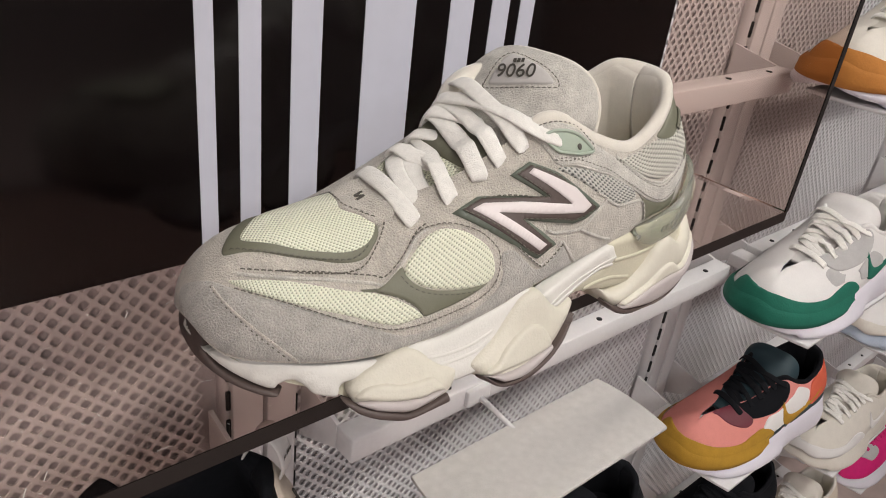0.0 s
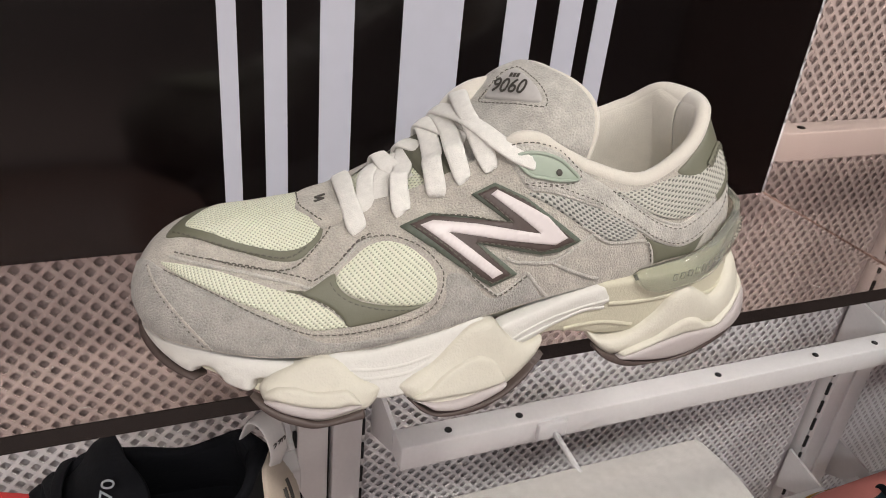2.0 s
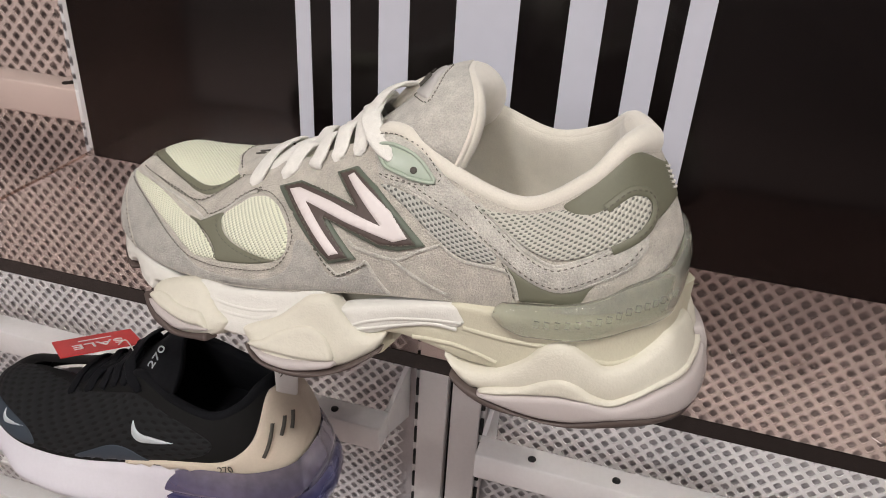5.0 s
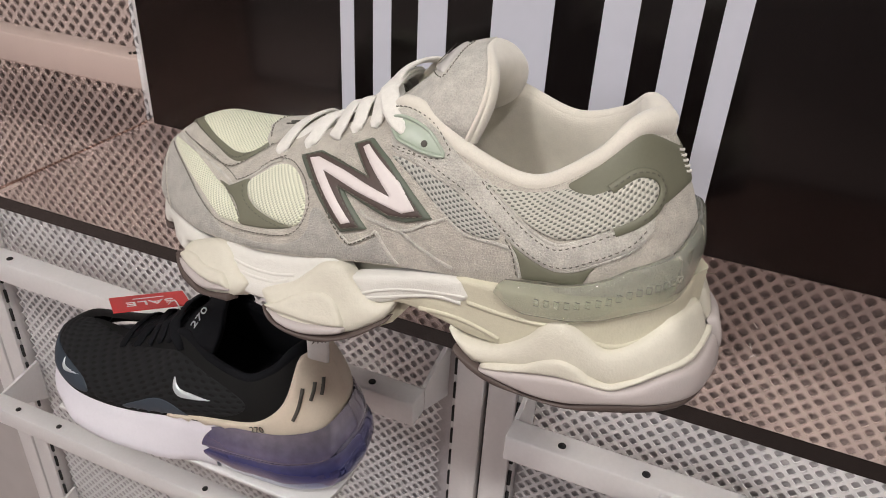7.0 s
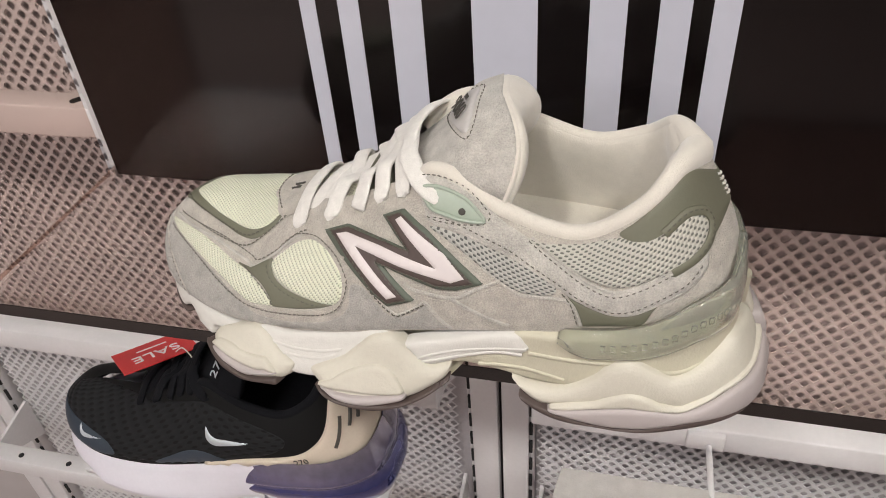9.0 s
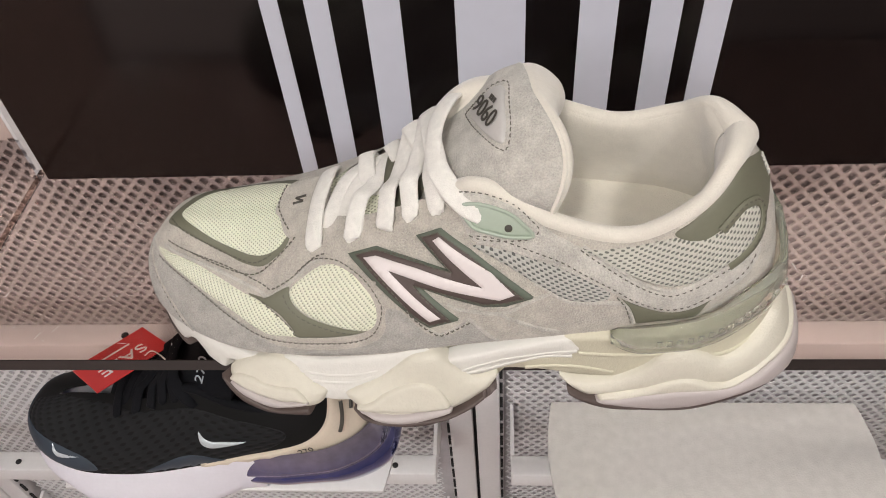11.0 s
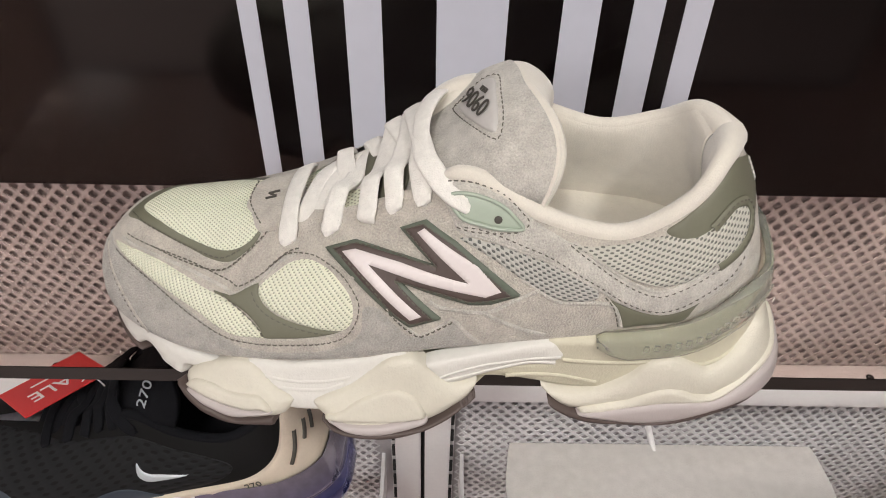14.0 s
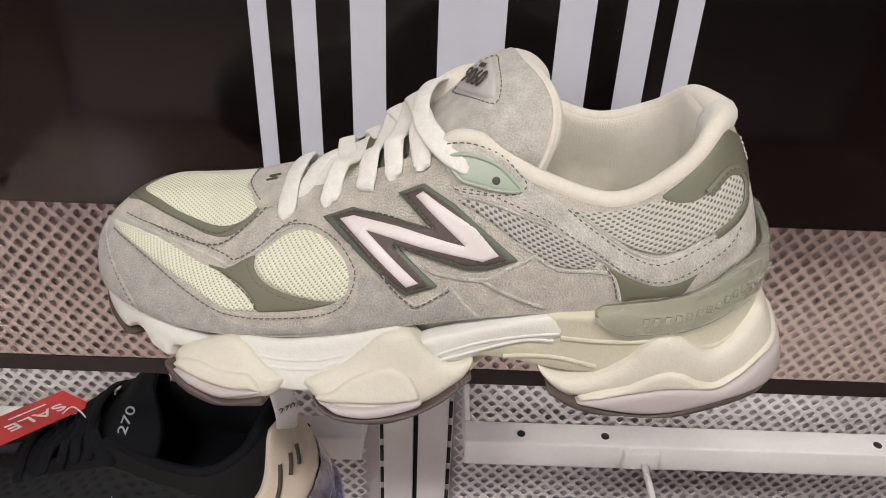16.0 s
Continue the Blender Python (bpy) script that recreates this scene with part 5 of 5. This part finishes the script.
panel(run, "side_film", [(6.3, .05), (5.7, .22), (5.2, .26), (4.7, .20), (4.3, .05)], NAVY, 0.0010)
panel(run, "swoop_mark", SWOOSH, SILVER, 0.0018, "silver curved mark")
panel(run, "swoop_mark", [(9.0, .34), (8.93, .23), (8.75, .18), (8.5, .20), (8.0, .28), (8.5, .26), (8.8, .26)], SILVER, 0.0018, "small silver curved mark")
heel = panel(run, "heel_overlay", [(4.9, .03), (4.2, .13), (3.4, .22), (2.6, .32), (1.8, .54), (1.0, .90), (.5, .985), (0, .99), (-.5, .985), (-1.2, .80), (-2.2, .34), (-3.2, .02), (0, .01), (2, .01)], SAND, 0.0034, "sand leather heel")
for ds, low in ((0.0, .34), (-0.30, .50), (-0.56, .50)):
    bead([(1.08 + ds + (.66 - low) * 1.5, low), (1.08 + ds + (.66 - low) * 0.7, low * 0.5 + .33), (1.08 + ds, .66)], UP, INK, heel, 0.0040, 0.0030, "dark_bar")
pd, nd = (q[0] for q in UP.at(np.array([(2.55, .22)]), 0.0044))
pe = UP.at(np.array([(2.35, .23)]), 0.0044)[0][0]
ex, ez = Vector(pe - pd).normalized(), Vector(nd)
ey = ez.cross(ex).normalized()
lettering("270", 0.0085, INK, heel, Matrix.Translation(pd) @ Matrix((ex, ey, ex.cross(ey))).transposed().to_4x4(), "side_number")
pts, nrm = [], []
for s in np.linspace(4.4, -4.4, 90):
    n = np.array([*SHOE.outward(s % 22), 0.0])
    e = min(1.0, (4.42 - abs(s)) / 1.1) ** 0.5
    hi = 0.026 + (crom_at(SHOE.base, s % 22)[2] - 0.024 + 0.006 * min(1.0, (4.4 - abs(s)) / 2.0)) * e
    pts.append([SHOE.wall(s, 0.004 + (hi - 0.004) * f, -0.006 + e * (0.0065 + 0.0085 * math.sin(math.pi * f) - 0.0030 * math.exp(-((f - 0.52) / 0.06) ** 2))) for f in np.linspace(0, 1, 26)])
part("heel_bubble", grid_mesh(pts), AIR, run, "glossy blue violet bubble")
loop = crom([(.126, -.010, .108), (.131, -.010, .128), (.124, -.010, .146), (.112, -.010, .146), (.104, -.010, .128)], 24) + np.array([0, 0.011, 0])
tab = part("pull_tab", sweep(loop, 0.017, 0.0022, [np.array(p) - np.array([.116, .001, .125]) for p in loop], rounds=12), WHITE_LEATHER, run, "white woven pull tab")
lettering("270", 0.0085, INK, tab, Matrix.Translation((.1315, .001, .1335)) @ Matrix(((0, 1, 0), (0.15, 0, 0.98), (0.98, 0, -0.15))).transposed().to_4x4(), "tab_number")
tab.matrix_local = Matrix.Translation((.118, .001, .125)) @ Matrix.Rotation(radians(-55), 4, "Z") @ Matrix.Translation((-.118, -.001, -.125))
tray(0.067, 0.292, SHELF - 0.2225, 0.25, 0.085, STEEL, "white steel shoe tray under the black shoe")

pa = T_SHEET.at(np.array([(33.0, -0.66)]), 0.0012)[0][0]
pb, nb = (q[0] for q in T_SHEET.at(np.array([(36.5, -0.34)]), 0.0012))
pc, nc = (q[0] for q in T_SHEET.at(np.array([(35.0, -0.50)]), 0.0014))
ex, ez = Vector(pb - pa).normalized(), Vector(nc)
ey = ez.cross(ex).normalized()
lettering("270", 0.013, SILVER, run, Matrix.Translation(pc) @ Matrix((ex, ey, ex.cross(ey))).transposed().to_4x4(), "tongue_number")

# red sale card tied to the laces
card = empty("sale_tag", 0, 0, 0)
cx, cy = Vector((-.64, -.75, .12)).normalized(), Vector((.62, -.70, .32)).normalized()
cz = cx.cross(cy).normalized()
cy = cz.cross(cx)
card.matrix_world = Matrix.Translation((0.002, 0.309, SHELF - 0.134)) @ Matrix((cx, cy, cz)).transposed().to_4x4()
tagged(card, "red sale card tied to the black shoe", "price tag")
part("card", box(-0.029, 0.029, -0.023, 0.023, -0.0004, 0.0004), RED, card, smooth=False)
lettering("SALE", 0.0175, WHITE_INK, card, Matrix.Translation((0.0, 0.004, 0.0006)), "sale_text")
part("small_print", box(-0.012, 0.012, -0.0115, -0.0095, 0.0005, 0.0007), WHITE_INK, card, smooth=False)
part("string", sweep(crom([(-0.012, 0.016, 0), (-0.016, 0.028, 0.006), (-0.020, 0.036, -0.006), (-0.021, 0.038, -0.028)], 20), 0.0009, 0.0009, (0, 0, 1), rounds=6), WHITE_LEATHER, card, "clear string")

# empty felt tray
tray(0.447, 0.2955, SHELF - 0.243, 0.246, 0.088, FELT, "pale speckled felt shoe tray, empty", 0.005)

# white and green shoe
g = plain_shoe("white and green leather sneaker with grey suede", 0.972, 0.291, SHELF - 0.246, 0, dict(upper=WHITE_LEATHER, lining=WHITE_LEATHER, tongue=WHITE_LEATHER, sole=WHITE_SOLE, lace=LACE))
panel(g, "toe_guard", TOE_GUARD, GREEN, 0.0018, "green suede")
guard_band(g, GREEN)
panel(g, "eyestay", EYESTAY, GREY_SUEDE_B, 0.0016, "light grey suede")
panel(g, "side_panel", [(7.5, .62), (7.1, .40), (6.6, .36), (6.0, .40), (4.8, .60), (4.0, .50), (4.2, .20), (5.4, .22), (5.8, .40), (6.6, .52), (7.2, .72)], GREY_SUEDE_B, 0.0016, "light grey suede")
panel(g, "swoop_mark", SWOOSH_BIG, GREEN, 0.0026, "green curved mark")
panel(g, "heel_panel", HEEL_CAP, GREY_SUEDE_B, 0.0016)
tray(0.972, 0.291, SHELF - 0.2465, 0.25, 0.10, STEEL, "white steel shoe tray under the green and white shoe")

# many-coloured shoe
m = plain_shoe("salmon, mustard and black sneaker with teal tongue", 0.965, 0.312, SHELF - 0.493, -5, dict(upper=PINK, lining=BLACK_CLOTH, tongue=TEAL, sole=WHITE_SOLE, lace=BLACK_CLOTH))
panel(m, "toe_guard", TOE_GUARD, MUSTARD, 0.0018, "mustard suede")
guard_band(m, MUSTARD)
panel(m, "eyestay", EYESTAY, BLACK_CLOTH, 0.0016, "black eyestay")
panel(m, "vamp_overlay", [(9.0, .99), (8.6, .84), (8.0, .64), (7.2, .50), (6.9, .58), (7.3, .80), (7.7, .97)], WINE, 0.0018, "wine leather")
panel(m, "side_panel", [(6.2, .46), (5.4, .48), (4.6, .66), (4.0, .90), (3.2, .80), (3.6, .40), (4.6, .18), (6.2, .14)], WHITE_LEATHER, 0.0016, "white leather")
panel(m, "swoop_mark", SWOOSH_BIG, MUSTARD, 0.0026, "mustard curved mark")
panel(m, "heel_panel", [(3.2, .30), (2.9, .90), (1.8, .95), (.6, .95), (-1, .95), (-1, .45), (.6, .45), (2.2, .35)], ORANGE, 0.0016, "orange red heel")
panel(m, "low_panel", [(6.4, .02), (6.2, .14), (4.6, .18), (3.2, .28), (2.0, .30), (2.0, .02), (4, .02)], TEAL, 0.0018, "dark teal panel")
tray(0.965, 0.312, SHELF - 0.4935, 0.25, 0.10, STEEL, "white steel shoe tray under the many-coloured shoe")

# tan shoe above
t = plain_shoe("tan suede and cream sneaker with a gum sole", 0.985, 0.300, SHELF + 0.034, 0, dict(upper=BONE, lining=BONE, tongue=BONE, sole=WHITE_SOLE, lace=LACE))
panel(t, "toe_guard", TOE_GUARD, TAN, 0.0020, "tan suede")
guard_band(t, TAN)
panel(t, "eyestay", EYESTAY, MUSTARD, 0.0016)
like("outsole", OWN["toe_rubber"][0], GUM, t, "gum rubber toe")
tray(0.985, 0.300, SHELF + 0.0335, 0.25, 0.10, STEEL, "white steel shoe tray under the tan shoe")

# shoes further along and lower down
w = plain_shoe("white and ice blue mesh running shoe", 1.505, 0.315, SHELF - 0.481, 0, dict(upper=WHITE_LEATHER, lining=WHITE_LEATHER, tongue=WHITE_LEATHER, sole=ICE, lace=LACE))
panel(w, "toe_guard", TOE_GUARD, BONE, 0.0018)
tray(1.505, 0.315, SHELF - 0.4815, 0.25, 0.10, STEEL, "white steel shoe tray under the running shoe")
c = plain_shoe("cream leather sneaker with a thick cream sole", 1.450, 0.300, SHELF - 0.731, 0, dict(upper=BONE, lining=BONE, tongue=BONE, sole=BONE, lace=LACE))
panel(c, "swoop_mark", SWOOSH_BIG, WHITE_LEATHER, 0.0026)
panel(c, "toe_guard", TOE_GUARD, WHITE_LEATHER, 0.0018)
tray(1.450, 0.300, SHELF - 0.7315, 0.25, 0.10, STEEL, "white steel shoe tray under the cream shoe")
p = plain_shoe("magenta and black running shoe", 1.800, 0.300, SHELF - 0.981, 0, dict(upper=MAGENTA, lining=BLACK_CLOTH, tongue=MAGENTA, sole=WHITE_SOLE, lace=MAGENTA))
panel(p, "vamp_mesh_panel", [(9.5, .9), (8.0, .62), (7.2, .45), (6.6, .60), (7.4, .95)], GREY_SUEDE_B, 0.0016)
tray(1.800, 0.300, SHELF - 0.9815, 0.25, 0.10, STEEL, "white steel shoe tray under the magenta shoe")
k = plain_shoe("black running shoe on a low tray", 0.985, 0.310, SHELF - 0.731, 0, dict(upper=BLACK_CLOTH, lining=BLACK_CLOTH, tongue=BLACK_CLOTH, sole=BLACK_CLOTH, lace=BLACK_CLOTH))
tray(0.985, 0.310, SHELF - 0.7315, 0.25, 0.10, STEEL, "white steel shoe tray under the black running shoe")
b = plain_shoe("beige mesh running shoe on a low tray", 1.400, 0.300, SHELF - 0.981, 0, dict(upper=SAND, lining=BONE, tongue=BONE, sole=BONE, lace=LACE))
tray(1.400, 0.300, SHELF - 0.9815, 0.25, 0.10, STEEL, "white steel shoe tray under the beige shoe")
k2 = plain_shoe("black shoe under the felt tray", 0.500, 0.300, SHELF - 0.481, 0, dict(upper=BLACK_CLOTH, lining=BLACK_CLOTH, tongue=BLACK_CLOTH, sole=WHITE_SOLE, lace=LACE))
tray(0.500, 0.300, SHELF - 0.4815, 0.25, 0.10, STEEL, "white steel shoe tray under the black shoe")
